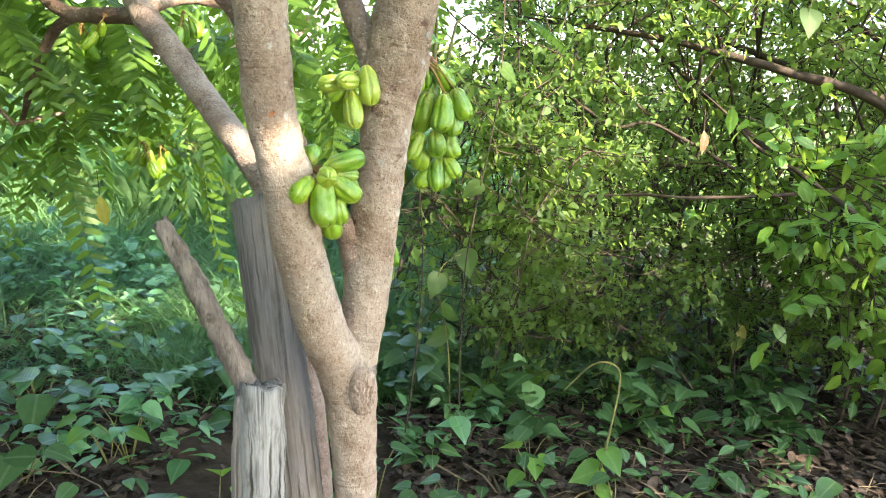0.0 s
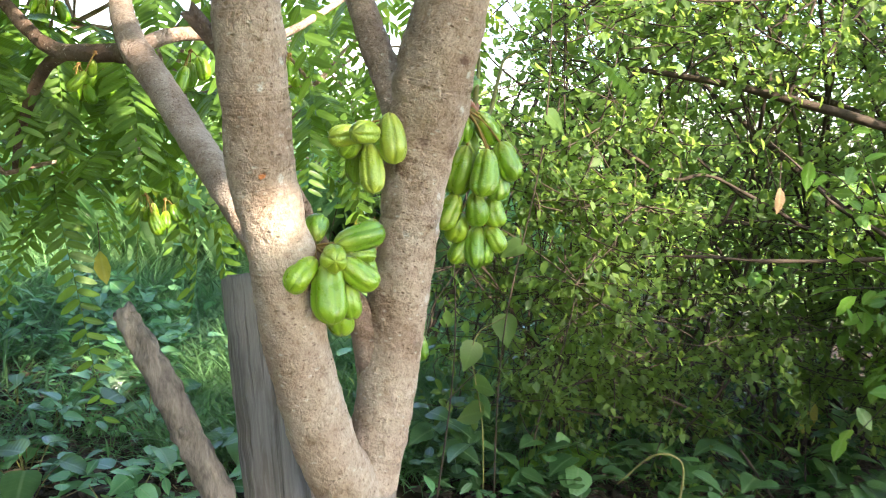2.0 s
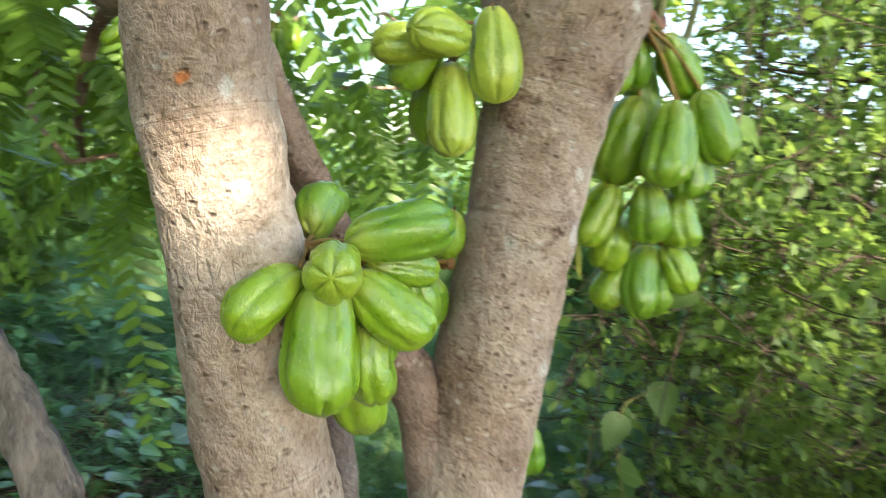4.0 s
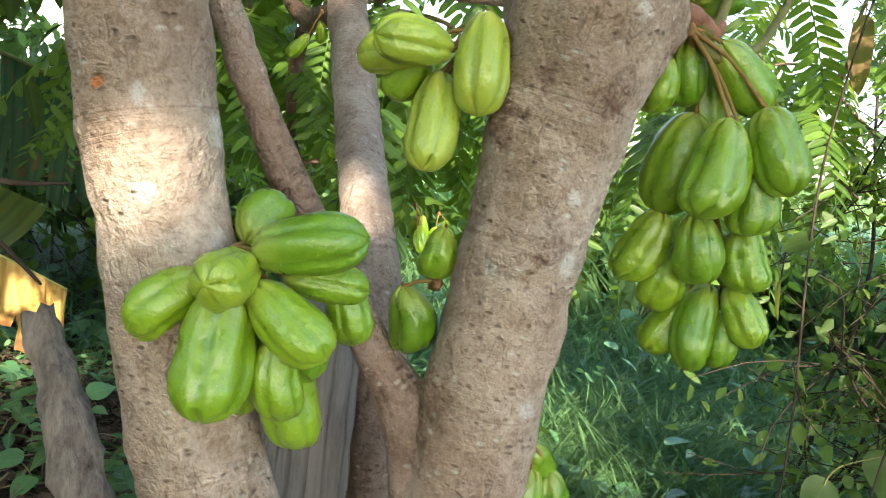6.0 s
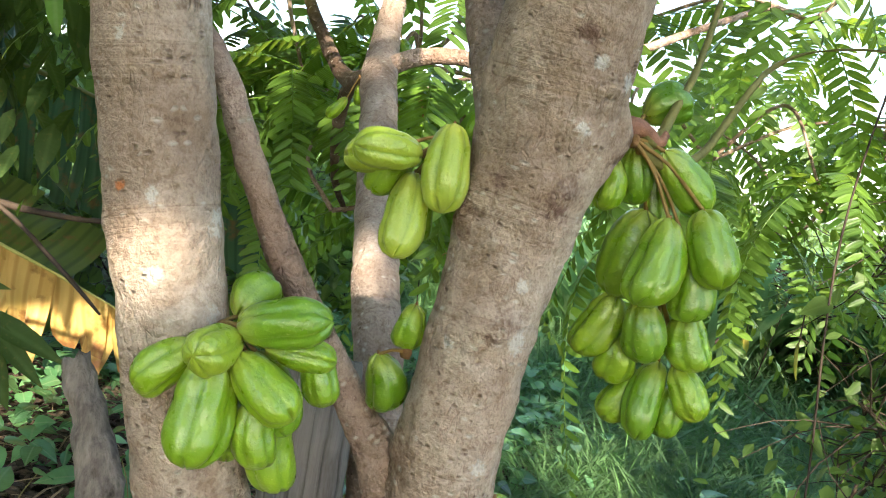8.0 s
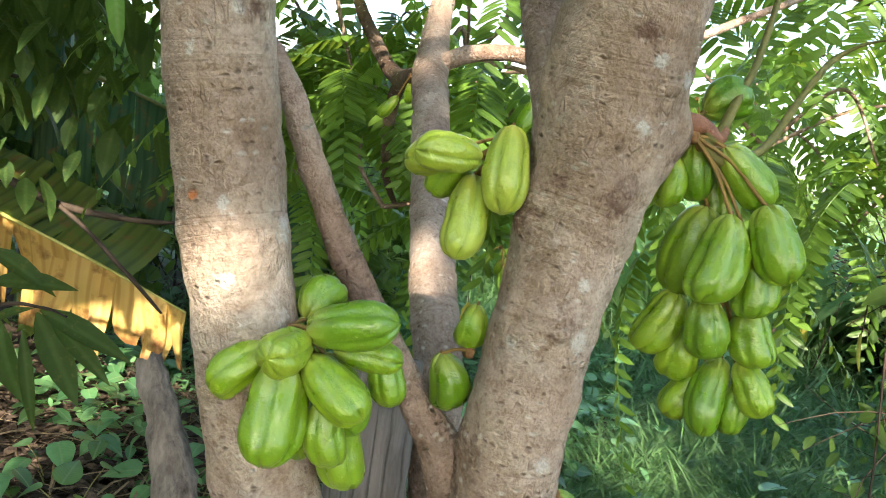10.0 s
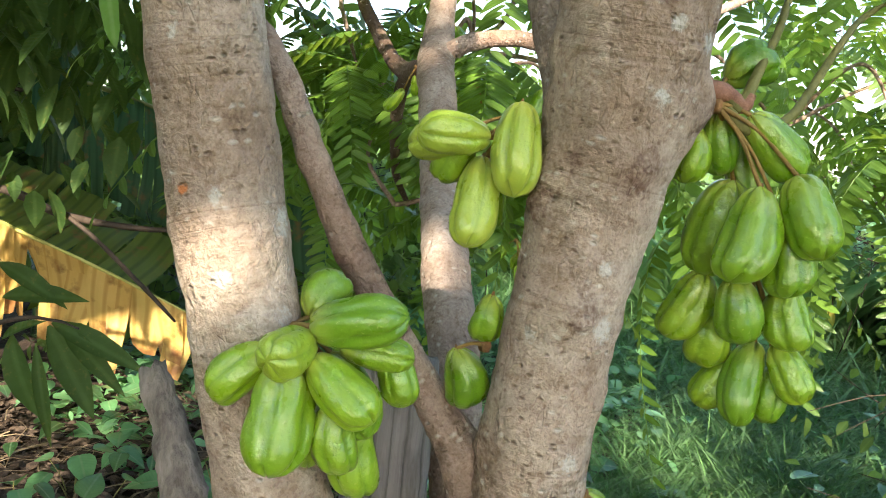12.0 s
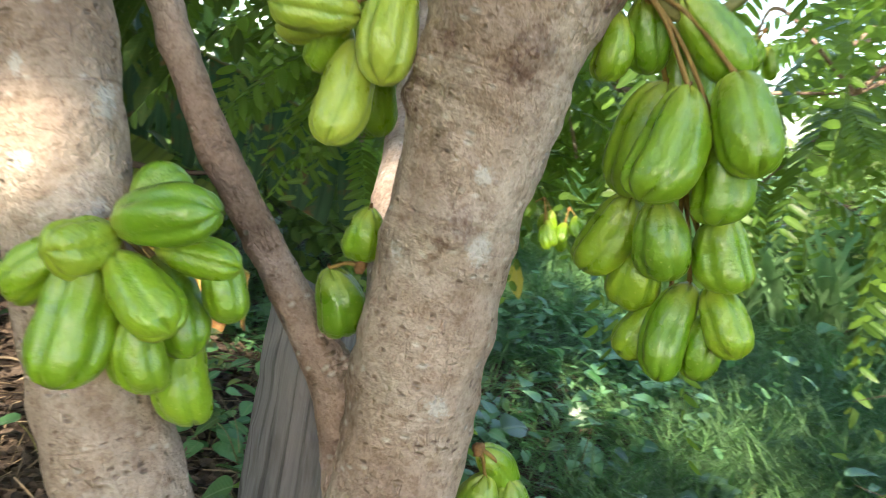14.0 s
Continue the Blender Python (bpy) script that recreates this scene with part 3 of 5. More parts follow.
# leafy whorls: where the feathery leaves spring from, with the branch that each hangs on
LOW_BOUGH = [
    (-0.95, 2.45, 1.38, 8), (-1.30, 2.85, 1.32, 8), (-1.55, 2.55, 1.18, 7), (-0.80, 2.70, 1.22, 7),
    (-1.75, 3.10, 1.55, 8), (-1.15, 3.30, 1.20, 8), (-1.35, 2.35, 1.66, 7), (-1.05, 2.60, 0.98, 6),
    (-0.45, 3.20, 1.30, 7), (-0.20, 2.85, 1.62, 7), (-0.05, 3.45, 1.48, 7), (-0.55, 2.75, 1.58, 7),
    (-0.30, 3.60, 1.12, 7), (-1.20, 2.45, 1.24, 7), (-1.70, 2.75, 1.36, 7),
]
BACK_BOUGH = [
    (-2.0, 3.40, 1.42, 7), (-0.90, 3.05, 1.42, 7), (-0.62, 3.60, 1.45, 7), (-0.70, 3.35, 1.02, 6),
    (-0.35, 2.55, 1.85, 6), (-1.0, 2.2, 1.85, 6), (-1.9, 2.5, 1.75, 7),
    (0.15, 3.7, 1.25, 6), (-0.78, 2.30, 1.52, 6), (-1.12, 2.25, 1.30, 6), (-0.98, 2.38, 1.36, 6),
    (-0.85, 2.65, 1.05, 5), (-1.5, 2.3, 1.45, 7),
]
UPPER_BOUGH = [
    (-0.15, 3.15, 1.28, 6), (-0.62, 2.95, 1.28, 6), (0.15, 3.3, 1.78, 7), (-0.08, 3.0, 1.85, 6),
    (-0.50, 3.90, 1.62, 8), (-0.22, 3.75, 1.42, 8), (-0.75, 4.0, 1.48, 8), (-0.40, 3.45, 1.60, 7),
    (-1.69, 2.75, 1.45, 7), (-1.81, 2.83, 0.96, 7), (-1.46, 2.77, 1.31, 7), (-2.15, 2.89, 1.27, 7),
    (-1.59, 3.20, 1.45, 6),
]
WHORLS = LOW_BOUGH + BACK_BOUGH + UPPER_BOUGH
FORKS = [(-0.83, 2.0, 1.30), (-0.92, 2.05, 1.36), (-1.05, 2.12, 1.46), (-1.25, 2.3, 1.55), (-1.0, 2.2, 1.08), (-1.1, 2.4, 1.0), (-0.38, 2.1, 1.36), (-0.25, 2.35, 1.5), (-0.72, 2.0, 1.7), (-0.75, 2.05, 2.0)]
fronds = []
for k in range(6):
    v, f, u = frond_geometry(rng, 0.46 + 0.05 * (k % 3), 17 + k % 3, 0.30 + 0.16 * k, 0.051)
    ob = mesh_object("frond", v, f, FROND, None, u)
    fronds.append(ob.data)
    bpy.data.objects.remove(ob)
base = Matrix.Translation(-Vector(tree.location))
for x, y, z, n in WHORLS:
    end = np.array((x, y, z))
    start = np.array(min(FORKS, key=lambda q: np.linalg.norm(np.array(q) - end)))
    mid = (start + end) / 2 + rng.normal(0, 0.06, 3) + np.array((0, 0, 0.06))
    put("twig", tube([(*start, 0.0065), (*mid, 0.005), (*end, 0.0035)], 8, 24, 0.001, 60, 5), BARK_RED, tree)
    FORKS.append((x, y, z))
    for i in range(n):
        a = 2 * math.pi * (i + rng.uniform(-0.35, 0.35)) / n
        ob = new("frond", fronds[int(rng.integers(6))])
        ob.parent = tree
        ob.matrix_basis = base @ pose(*(end - (end - mid) * 0.12 * rng.random()), rng.uniform(-25, 25), rng.uniform(-12, 30), math.degrees(a)) @ Matrix.Scale(rng.uniform(0.8, 1.2), 4)

# the crown overhead, out of the walk's view, that shades the stems
# fronds that would block the sun to these points are left out
CLEAR = [(np.array((-0.240, 1.205, 1.09)), 0.11), (np.array((-1.34, 2.54, 1.08)), 0.24)]
sun_way = np.array(SUN)
parts = []
while len(parts) < 38:
    r, a = 0.85 * math.sqrt(rng.random()), rng.uniform(0, 2 * math.pi)
    c = np.array((-0.1 + r * math.cos(a), 1.5 + r * math.sin(a), rng.uniform(2.0, 3.0)))
    m = np.array(pose(*c, rng.uniform(-25, 25), rng.uniform(-10, 30), rng.uniform(0, 360)))
    v, f, u = frond_geometry(rng, 0.45, 13, rng.uniform(0.3, 0.9), 0.085)
    v = v @ m[:3, :3].T + m[:3, 3]
    if any((np.linalg.norm(np.cross(v - point, sun_way), axis=1) < size).any() for point, size in CLEAR):
        continue
    parts.append((v, f, u))
# unseen fronds added beyond the crown, to darken the growth on the left
while len(parts) < 150:
    c = np.array((rng.uniform(-2.5, -0.5), rng.uniform(1.5, 3.1), rng.uniform(1.95, 2.7)))
    m = np.array(pose(*c, rng.uniform(-25, 25), rng.uniform(-10, 30), rng.uniform(0, 360)))
    v, f, u = frond_geometry(rng, 0.5, 12, rng.uniform(0.2, 0.5), 0.095)
    parts.append((v @ m[:3, :3].T + m[:3, 3], f, u))
put("crown", merge(parts), CROWN, tree, "feathery green crown overhead, with unseen fronds added for shade", "stuff")


# ---- fruit ----
def fruit_mesh(rng, name, skin):
    """One long, five-lobed fruit along +z, one long and one in radius."""
    sides, rings = 40, 26
    verts, uvs = [], []
    lean, ph = rng.normal(0, 0.06, 2), rng.uniform(0, 6.28)
    fat = rng.uniform(0.88, 1.15)
    for i in range(rings):
        s = i / (rings - 1)
        u = abs(2 * min(max(s, 0.0015), 0.9985) ** fat - 1)
        prof = (1 - u**2.6) ** (1 / 2.2) * (0.78 + 0.27 * s)
        for k in range(sides):
            a = 2 * math.pi * k / sides
            g = math.cos(2.5 * a) ** 2
            lobe = 1 - (0.115 + 0.065 * s) * (1 - 0.6 * max(0, s - 0.8) / 0.2) * math.exp(-g / 0.13) + 0.025 * math.sin(2 * a + ph) + 0.07 * noise.noise(Vector((1.4 * math.cos(a) + ph, 1.4 * math.sin(a), 3.5 * s))) + 0.035 * noise.noise(Vector((3.2 * math.cos(a) + ph, 3.2 * math.sin(a), 8.0 * s)))
            r = prof * lobe
            b = math.sin(math.pi * s)
            dimple = 0.05 * math.exp(-g / 0.1) * ((s > 0.9) - (s < 0.1))
            verts.append((r * math.cos(a) + lean[0] * b * 2, r * math.sin(a) + lean[1] * b * 2, s - dimple))
            uvs.append((s, min(1, g * 3)))
    faces = [(i * sides + k, i * sides + (k + 1) % sides, (i + 1) * sides + (k + 1) % sides, (i + 1) * sides + k) for i in range(rings - 1) for k in range(sides)]
    faces += [tuple(range(sides))[::-1], tuple(range((rings - 1) * sides, rings * sides))]
    ob = mesh_object(name, verts, faces, skin, None, uvs)
    me = ob.data
    bpy.data.objects.remove(ob)
    return me


def calyx_mesh():
    v, f, u = leaf_cloud(TINY, np.zeros((5, 3)), [(math.cos(a), math.sin(a), 0.55) for a in np.arange(5) * 1.2566], [(-math.cos(a) * 0.3, -math.sin(a) * 0.3, 1) for a in np.arange(5) * 1.2566], np.full(5, 1.0), np.full(5, 1.6))
    g = merge([(v, f.tolist(), u), tube([(0, 0, -0.5, 0.16), (0, 0, 0.1, 0.3)], 8, 4)])
    ob = mesh_object("calyx", *g[:2], CALYX, None, g[2])
    me = ob.data
    bpy.data.objects.remove(ob)
    return me


FRUITS = [fruit_mesh(rng, "fruit", FRUIT) for _ in range(7)]
PALE_FRUITS = [fruit_mesh(rng, "fruit", PALE_FRUIT) for _ in range(3)]
CALYX_MESH = calyx_mesh()


def cluster(label, node_at, rows, group="fruit clusters on the tree", pale=()):
    """Fruit on short stalks from one knot. Rows: stalk end, tip, radius."""
    c = thing("fruit_cluster", label, "fruit", group, node_at)
    o = Vector(node_at)
    put("knot", tube([(o.x - 0.004, o.y + 0.004, o.z - 0.004, 0.0035), (o.x, o.y, o.z, 0.004), (o.x + 0.002, o.y - 0.002, o.z - 0.005, 0.0025)], 10, 8, 0.002, 160), CALYX, c)
    for i, (bx, by, bz, tx, ty, tz, r) in enumerate(rows):
        p, q = Vector((bx, by, bz)), Vector((tx, ty, tz))
        axis = q - p
        size = axis.length
        turn = axis.to_track_quat("Z", "Y").to_matrix().to_4x4()
        kinds = PALE_FRUITS if i in pale else FRUITS
        f = new("fruit", kinds[int(rng.integers(len(kinds)))])
        f.parent = c
        r *= 1.06
        f.matrix_basis = Matrix.Translation(p - o) @ turn @ pose(0, 0, 0, 0, 0, rng.uniform(0, 360)) @ Matrix.Diagonal((r, r, size, 1))
        k = new("calyx", CALYX_MESH)
        k.parent = f
        k.matrix_basis = Matrix.Diagonal((0.0045 / r, 0.0045 / r, 0.0045 / size, 1))
        if (p - o).length > 0.012:
            m = (p + o) / 2 + Vector((0, 0, 0.08 * (p - o).length))
            put("stalk", tube([(*o, 0.0018), (*m, 0.0013), (*(p + axis * 0.02), 0.0016)], 7, 12, cap=False), STALK, c)
    return c


cluster("bright green bilimbi cluster growing from the pale stem", (-0.204, 1.252, 1.055), [
    (-0.206, 1.266, 1.058, -0.204, 1.295, 1.081, 0.0142),
    (-0.182, 1.245, 1.060, -0.130, 1.271, 1.0755, 0.0158),
    (-0.183, 1.247, 1.053, -0.177, 1.209, 1.047, 0.0152),
    (-0.201, 1.236, 1.045, -0.225, 1.211, 1.012, 0.0146),
    (-0.186, 1.235, 1.042, -0.177, 1.217, 0.977, 0.0205),
    (-0.176, 1.242, 1.045, -0.133, 1.253, 1.015, 0.0158),
    (-0.166, 1.254, 1.020, -0.159, 1.259, 0.974, 0.0137),
    (-0.177, 1.284, 1.008, -0.171, 1.292, 0.945, 0.0168),
    (-0.203, 1.264, 1.022, -0.190, 1.261, 0.966, 0.0143),
    (-0.176, 1.264, 1.048, -0.139, 1.292, 1.044, 0.0118),
    (-0.156, 1.290, 1.052, -0.143, 1.292, 1.013, 0.0122),
    (-0.188, 1.270, 1.040, -0.160, 1.281, 0.990, 0.0150),
], pale=(2,))
cluster("pale green bilimbi cluster hanging beside the stem", (-0.138, 1.385, 1.198), [
    (-0.136, 1.373, 1.207, -0.124, 1.357, 1.146, 0.0170),
    (-0.148, 1.358, 1.181, -0.174, 1.315, 1.181, 0.0140),
    (-0.157, 1.366, 1.169, -0.147, 1.343, 1.110, 0.0160),
    (-0.160, 1.362, 1.177, -0.205, 1.345, 1.172, 0.0140),
    (-0.165, 1.385, 1.168, -0.172, 1.405, 1.115, 0.0150),
    (-0.168, 1.358, 1.185, -0.190, 1.365, 1.150, 0.0140),
], pale=(0, 1, 2, 3))
cluster("large green bilimbi cluster hanging below a reddish knot", (-0.036, 1.452, 1.220), [
    (-0.028, 1.487, 1.172, -0.042, 1.492, 1.102, 0.0222),
    (-0.003, 1.466, 1.170, -0.008, 1.447, 1.106, 0.0196),
    (0.015, 1.478, 1.180, 0.040, 1.475, 1.128, 0.0184),
    (0.012, 1.482, 1.146, 0.019, 1.483, 1.098, 0.0168),
    (-0.039, 1.465, 1.216, -0.035, 1.478, 1.174, 0.0126),
    (-0.050, 1.458, 1.206, -0.052, 1.458, 1.166, 0.0116),
    (-0.018, 1.467, 1.216, 0.012, 1.498, 1.178, 0.0155),
    (-0.044, 1.484, 1.240, -0.018, 1.506, 1.256, 0.0165),
    (-0.030, 1.500, 1.205, -0.020, 1.505, 1.155, 0.0150),
])
cluster("green bilimbi fruits at the low end of the bunch", (-0.008, 1.492, 1.115), [
    (-0.037, 1.490, 1.104, -0.059, 1.484, 1.053, 0.0170),
    (-0.014, 1.479, 1.108, -0.005, 1.488, 1.060, 0.0162),
    (0.013, 1.502, 1.105, 0.028, 1.507, 1.060, 0.0174),
    (-0.029, 1.504, 1.078, -0.039, 1.510, 1.033, 0.0164),
    (-0.014, 1.518, 1.046, -0.036, 1.508, 1.002, 0.0148),
    (-0.003, 1.517, 1.058, -0.002, 1.497, 0.998, 0.0150),
    (0.010, 1.516, 1.060, 0.036, 1.516, 1.022, 0.0138),
    (0.012, 1.522, 1.042, 0.010, 1.518, 1.000, 0.0130),
])
cluster("small dark green bilimbi fruits in the fork", (-0.145, 1.378, 1.040), [
    (-0.164, 1.371, 1.034, -0.160, 1.384, 0.990, 0.0162),
    (-0.146, 1.382, 1.075, -0.153, 1.384, 1.040, 0.0122),
])
cluster("yellow-green bilimbi fruits low on the stem", (-0.088, 1.448, 0.93), [
    (-0.094, 1.458, 0.925, -0.086, 1.488, 0.893, 0.0125),
    (-0.088, 1.461, 0.908, -0.089, 1.466, 0.855, 0.0168),
    (-0.080, 1.475, 0.905, -0.072, 1.485, 0.862, 0.0150),
])


def loose_cluster(at, n, size):
    rows = []
    for i in range(n):
        a = rng.uniform(0, 6.28)
        b = Vector(at) + Vector((0.018 * math.cos(a), 0.018 * math.sin(a), -0.012 - 0.05 * i / n))
        t = b + Vector((0.02 * math.cos(a), 0.02 * math.sin(a), -size)) + Vector(rng.normal(0, 0.006, 3))
        rows.append((*b, *t, size * rng.uniform(0.24, 0.32)))
    cluster("yellowish green bilimbi cluster hanging among the leaves", at, rows, "far fruit clusters")


for at, n, size in [((-0.871, 2.275, 1.275), 7, 0.055), ((-0.904, 2.304, 1.125), 3, 0.05), ((-0.764, 2.428, 0.97), 5, 0.05), ((-0.606, 2.224, 1.32), 4, 0.055), ((-0.441, 2.58, 1.355), 6, 0.055), ((-0.979, 2.373, 1.45), 6, 0.05), ((-0.73, 2.475, 0.955), 3, 0.05), ((-0.845, 2.328, 1.29), 4, 0.055), ((-0.71, 1.955, 1.285), 2, 0.038)]:
    loose_cluster(at, n, size)

RED_STUB = plain("red_stub", (0.15, 0.065, 0.042), (0.33, 0.17, 0.115), 120, 0.7)
put("stub", tube([(-0.058, 1.434, 1.222, 0.011), (-0.046, 1.448, 1.227, 0.0085), (-0.035, 1.4591, 1.2285, 0.0070), (-0.0247, 1.4655, 1.2208, 0.0058), (-0.021, 1.472, 1.228, 0.0040)], 14, 40, 0.0016, 90, 17), RED_STUB, tree, "knobbly reddish stub that bears the shoots")
put("shoot", tube([(-0.055, 1.437, 1.224, .006), (-0.040, 1.455, 1.228, .0058), (-0.035, 1.4591, 1.2283, .0055), (-0.0247, 1.4655, 1.221, .0045),
                   (-0.0218, 1.485, 1.2488, .0034), (-0.0197, 1.5035, 1.2744, .003), (-0.0204, 1.5209, 1.3043, .0027), (-0.0219, 1.5384, 1.3393, .0024)],
                  10, 40, 0.0006, 120), STEM_GREEN, tree, "young green shoot")
put("shoot", tube([(-0.0323, 1.4599, 1.2211, .0042), (-0.0239, 1.4638, 1.2083, .004), (-0.0114, 1.4726, 1.2063, .0035), (0.0004, 1.4961, 1.2193, .0031),
                   (0.0063, 1.5171, 1.2428, .0029), (0.0143, 1.5412, 1.2753, .0026), (0.0215, 1.5628, 1.2966, .0024),
                   (0.045, 1.566, 1.311, .0011), (0.090, 1.564, 1.316, .0009), (0.125, 1.559, 1.308, .0008)],
                  10, 40, 0.0006, 120), STEM_GREEN, tree, "young green shoot")



young = np.array(pose(0.123, 1.559, 1.308, 0, 8, 10))
fv, ff, fu = frond_geometry(np.random.default_rng(5), 0.125, 11, 0.45, 0.024)
put("young_frond", (fv @ young[:3, :3].T + young[:3, 3], ff, fu), YOUNG, tree, "small fresh green leaf on a young shoot")


# ---- old wood beside the tree ----
post = thing("wooden_post", "weathered grey wooden post leaning behind the stems", "post", at=(-0.22, 1.47, 0))
put("log", tube([(-0.130, 1.285, -0.05, 0.036), (-0.188, 1.345, 0.3, 0.038), (-0.262, 1.430, 0.7, 0.041), (-0.312, 1.488, 0.972, 0.042)], 26, 60, 0.003, 40, 0, oval=0.16, jag=0.012), OLD_WOOD, post)
stump = thing("split_stump", "bleached split wooden stump standing against the stems", "stump", at=(-0.27, 1.30, 0))
put("slab", tube([(-0.262, 1.305, -0.05, 0.040), (-0.266, 1.302, 0.3, 0.036), (-0.270, 1.298, 0.55, 0.0335), (-0.273, 1.295, 0.706, 0.0315)], 18, 50, 0.004, 45, 81, oval=0.1, jag=0.03), STUMP_WOOD, stump)
put("split_piece", tube([(-0.300, 1.312, -0.05, 0.020), (-0.303, 1.308, 0.3, 0.018), (-0.305, 1.303, 0.55, 0.0165), (-0.304, 1.300, 0.69, 0.014)], 12, 40, 0.003, 45, 85, oval=0.15, jag=0.02), OLD_WOOD, stump)
stick = thing("dead_branch", "broken dead branch stub leaning from the stump", "branch", at=(-0.30, 1.315, 0.6))
put("wood", tube([(-0.262, 1.32, 0.60, 0.022), (-0.302, 1.316, 0.70, 0.020), (-0.345, 1.314, 0.79, 0.0185), (-0.392, 1.313, 0.885, 0.017), (-0.432, 1.311, 0.955, 0.0125)], 18, 70, 0.004, 70, 91, bumps=[((-0.378, 1.297, 0.85), 0.012, 0.006), ((-0.415, 1.298, 0.915), 0.010, -0.009), ((-0.350, 1.297, 0.80), 0.009, -0.006), ((-0.365, 1.297, 0.825), 0.008, 0.005)], jag=0.014), STICK_WOOD, stick)


put("knot", tube([(-0.354, 1.302, 0.812, 0.009), (-0.352, 1.295, 0.814, 0.006), (-0.351, 1.292, 0.815, 0.002)], 12, 12, 0.003, 150, 9), STICK_WOOD, stick)


# ---- banana plant behind ----
banana = thing("banana_plant", "banana plant with a dry yellow leaf and green leaves", "banana plant", at=(-3.6, 2.9, 0))
put("stalk", tube([(-3.6, 2.9, -0.05, 0.11), (-3.6, 2.9, 0.5, 0.10), (-3.62, 2.9, 1.0, 0.08), (-3.65, 2.92, 1.5, 0.05)], 20, 30, 0.01, 12), BANANA_GREEN, banana)


def banana_half(name, rib, s0, s1, way, width, mat, parent, seed, wide, ragged, label="", lap=1.0):
    """One side of a torn blade: strips of their own width, length and twist that spring from the midrib."""
    r = np.random.default_rng(seed)
    c = spline(rib, 200)
    run = np.concatenate([[0], np.cumsum(np.linalg.norm(np.diff(c, axis=0), axis=1))])
    pieces, a = [], s0 * run[-1]
    while a < s1 * run[-1]:
        b = a + wide * r.uniform(0.5, 1.6)
        k = (a + b) / 2 / run[-1]
        length = width * (0.35 + 0.65 * math.sin(math.pi * min(0.12 + 0.86 * k, 1)) ** 0.5) * (1 + ragged * r.uniform(-0.45, 0.25))
        d = unit(np.array(way, float) + ragged * r.normal(0, 0.16, 3))
        t = unit(np.array([np.interp(b, run, c[:, q]) - np.interp(a, run, c[:, q]) for q in range(3)]))
        out = unit(np.cross(t, d))
        twist, wave, swing = ragged * r.normal(0, 0.5), r.uniform(0, 6.28), ragged * r.normal(0, 0.12)
        v, f, u = [], [], []
        for row in range(11):
            e = row / 10
            narrow = 1 - ragged * 0.55 * e * e
            for colm in range(5):
                g = (colm / 4 - 0.5) * narrow + 0.5
                p = np.array([np.interp(a + (b - a) * g, run, c[:, q]) for q in range(3)])
                end = length * (1 + ragged * 0.12 * noise.noise(Vector((40 * (a + (b - a) * g), seed, 0))))
                off = d * e * end + out * (0.012 * math.sin(5 * e + wave) + twist * (g - 0.5) * (b - a) * e + 0.05 * width * e * e * math.sin(wave)) + t * swing * e * e * width
                v.append(p + off)
                u.append(((a + (b - a) * colm / 4) / run[-1], 0.5 + 0.5 * e))
        for row in range(10):
            for colm in range(4):
                q = row * 5 + colm
                f.append((q, q + 1, q + 6, q + 5))
        pieces.append((np.array(v), f, np.array(u)))
        a = a + (b - a) * lap
    for piece in pieces:
        put(name, piece, mat, parent, label)


DRY_RIB = [(-4.1, 2.1, 0.85), (-3.5, 2.3, 0.72), (-3.0, 2.47, 0.60), (-2.65, 2.64, 0.49), (-2.36, 2.82, 0.365)]
put("midrib", tube([(*p, 0.013 - 0.0022 * k) for k, p in enumerate(DRY_RIB)], 8, 40), YELLOW_RIB, banana)
banana_half("dry_strip", DRY_RIB, 0.0, 1.0, (0.04, -0.02, -1.0), 0.44, BANANA_DRY, banana, 4, 0.11, 0.75, "torn yellow strip of a dying leaf", 0.6)
banana_half("leaf_strip", DRY_RIB, 0.0, 0.80, (-0.25, 0.75, 0.42), 0.34, BANANA_TURNING, banana, 5, 0.16, 0.12, "green strip turning yellow")
BACK_RIB = [(-3.9, 2.9, 1.25), (-3.5, 3.0, 1.22), (-3.1, 3.15, 1.12), (-2.7, 3.3, 0.98), (-2.3, 3.5, 0.80)]
put("midrib", tube([(*p, 0.016 - 0.0025 * k) for k, p in enumerate(BACK_RIB)], 8, 40), STEM_GREEN, banana)
banana_half("leaf_strip", BACK_RIB, 0.0, 1.0, (0.12, -0.10, -1.0), 0.52, BANANA_GREEN, banana, 6, 0.13, 0.2)


# ---- a shrub with large drooping leaves ----
def big_leaf_shrub(at, tips, label, low=0.6):
    s = thing("drooping_shrub", label, "shrub", at=at)
    o = np.array(at, float)
    for tip in tips:
        tip = np.array(tip, float)
        mid = (o * 0.6 + tip * 0.4) + np.array((-0.1, 0, 0.55 * tip[2]))
        path = spline([(*o, 0.014), (*mid, 0.010), (*tip, 0.004)], 30)
        put("branch", tube([tuple(p) for p in path[::6]], 8, 30, 0.001, 40), TWIG, s)
        for i in range(34):
            p = path[29 - int(i * 0.4 * low), :3] + rng.normal(0, 0.075, 3)
            a = rng.uniform(0, 6.28)
            way = np.array((math.cos(a), math.sin(a), -rng.uniform(0.5, 1.8)))
            v, f, u = leaf_cloud(OVAL, [p], [way], [np.array((math.cos(a), math.sin(a), 0.7))], [rng.uniform(0.07, 0.13)])
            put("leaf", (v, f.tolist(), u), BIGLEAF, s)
    return s


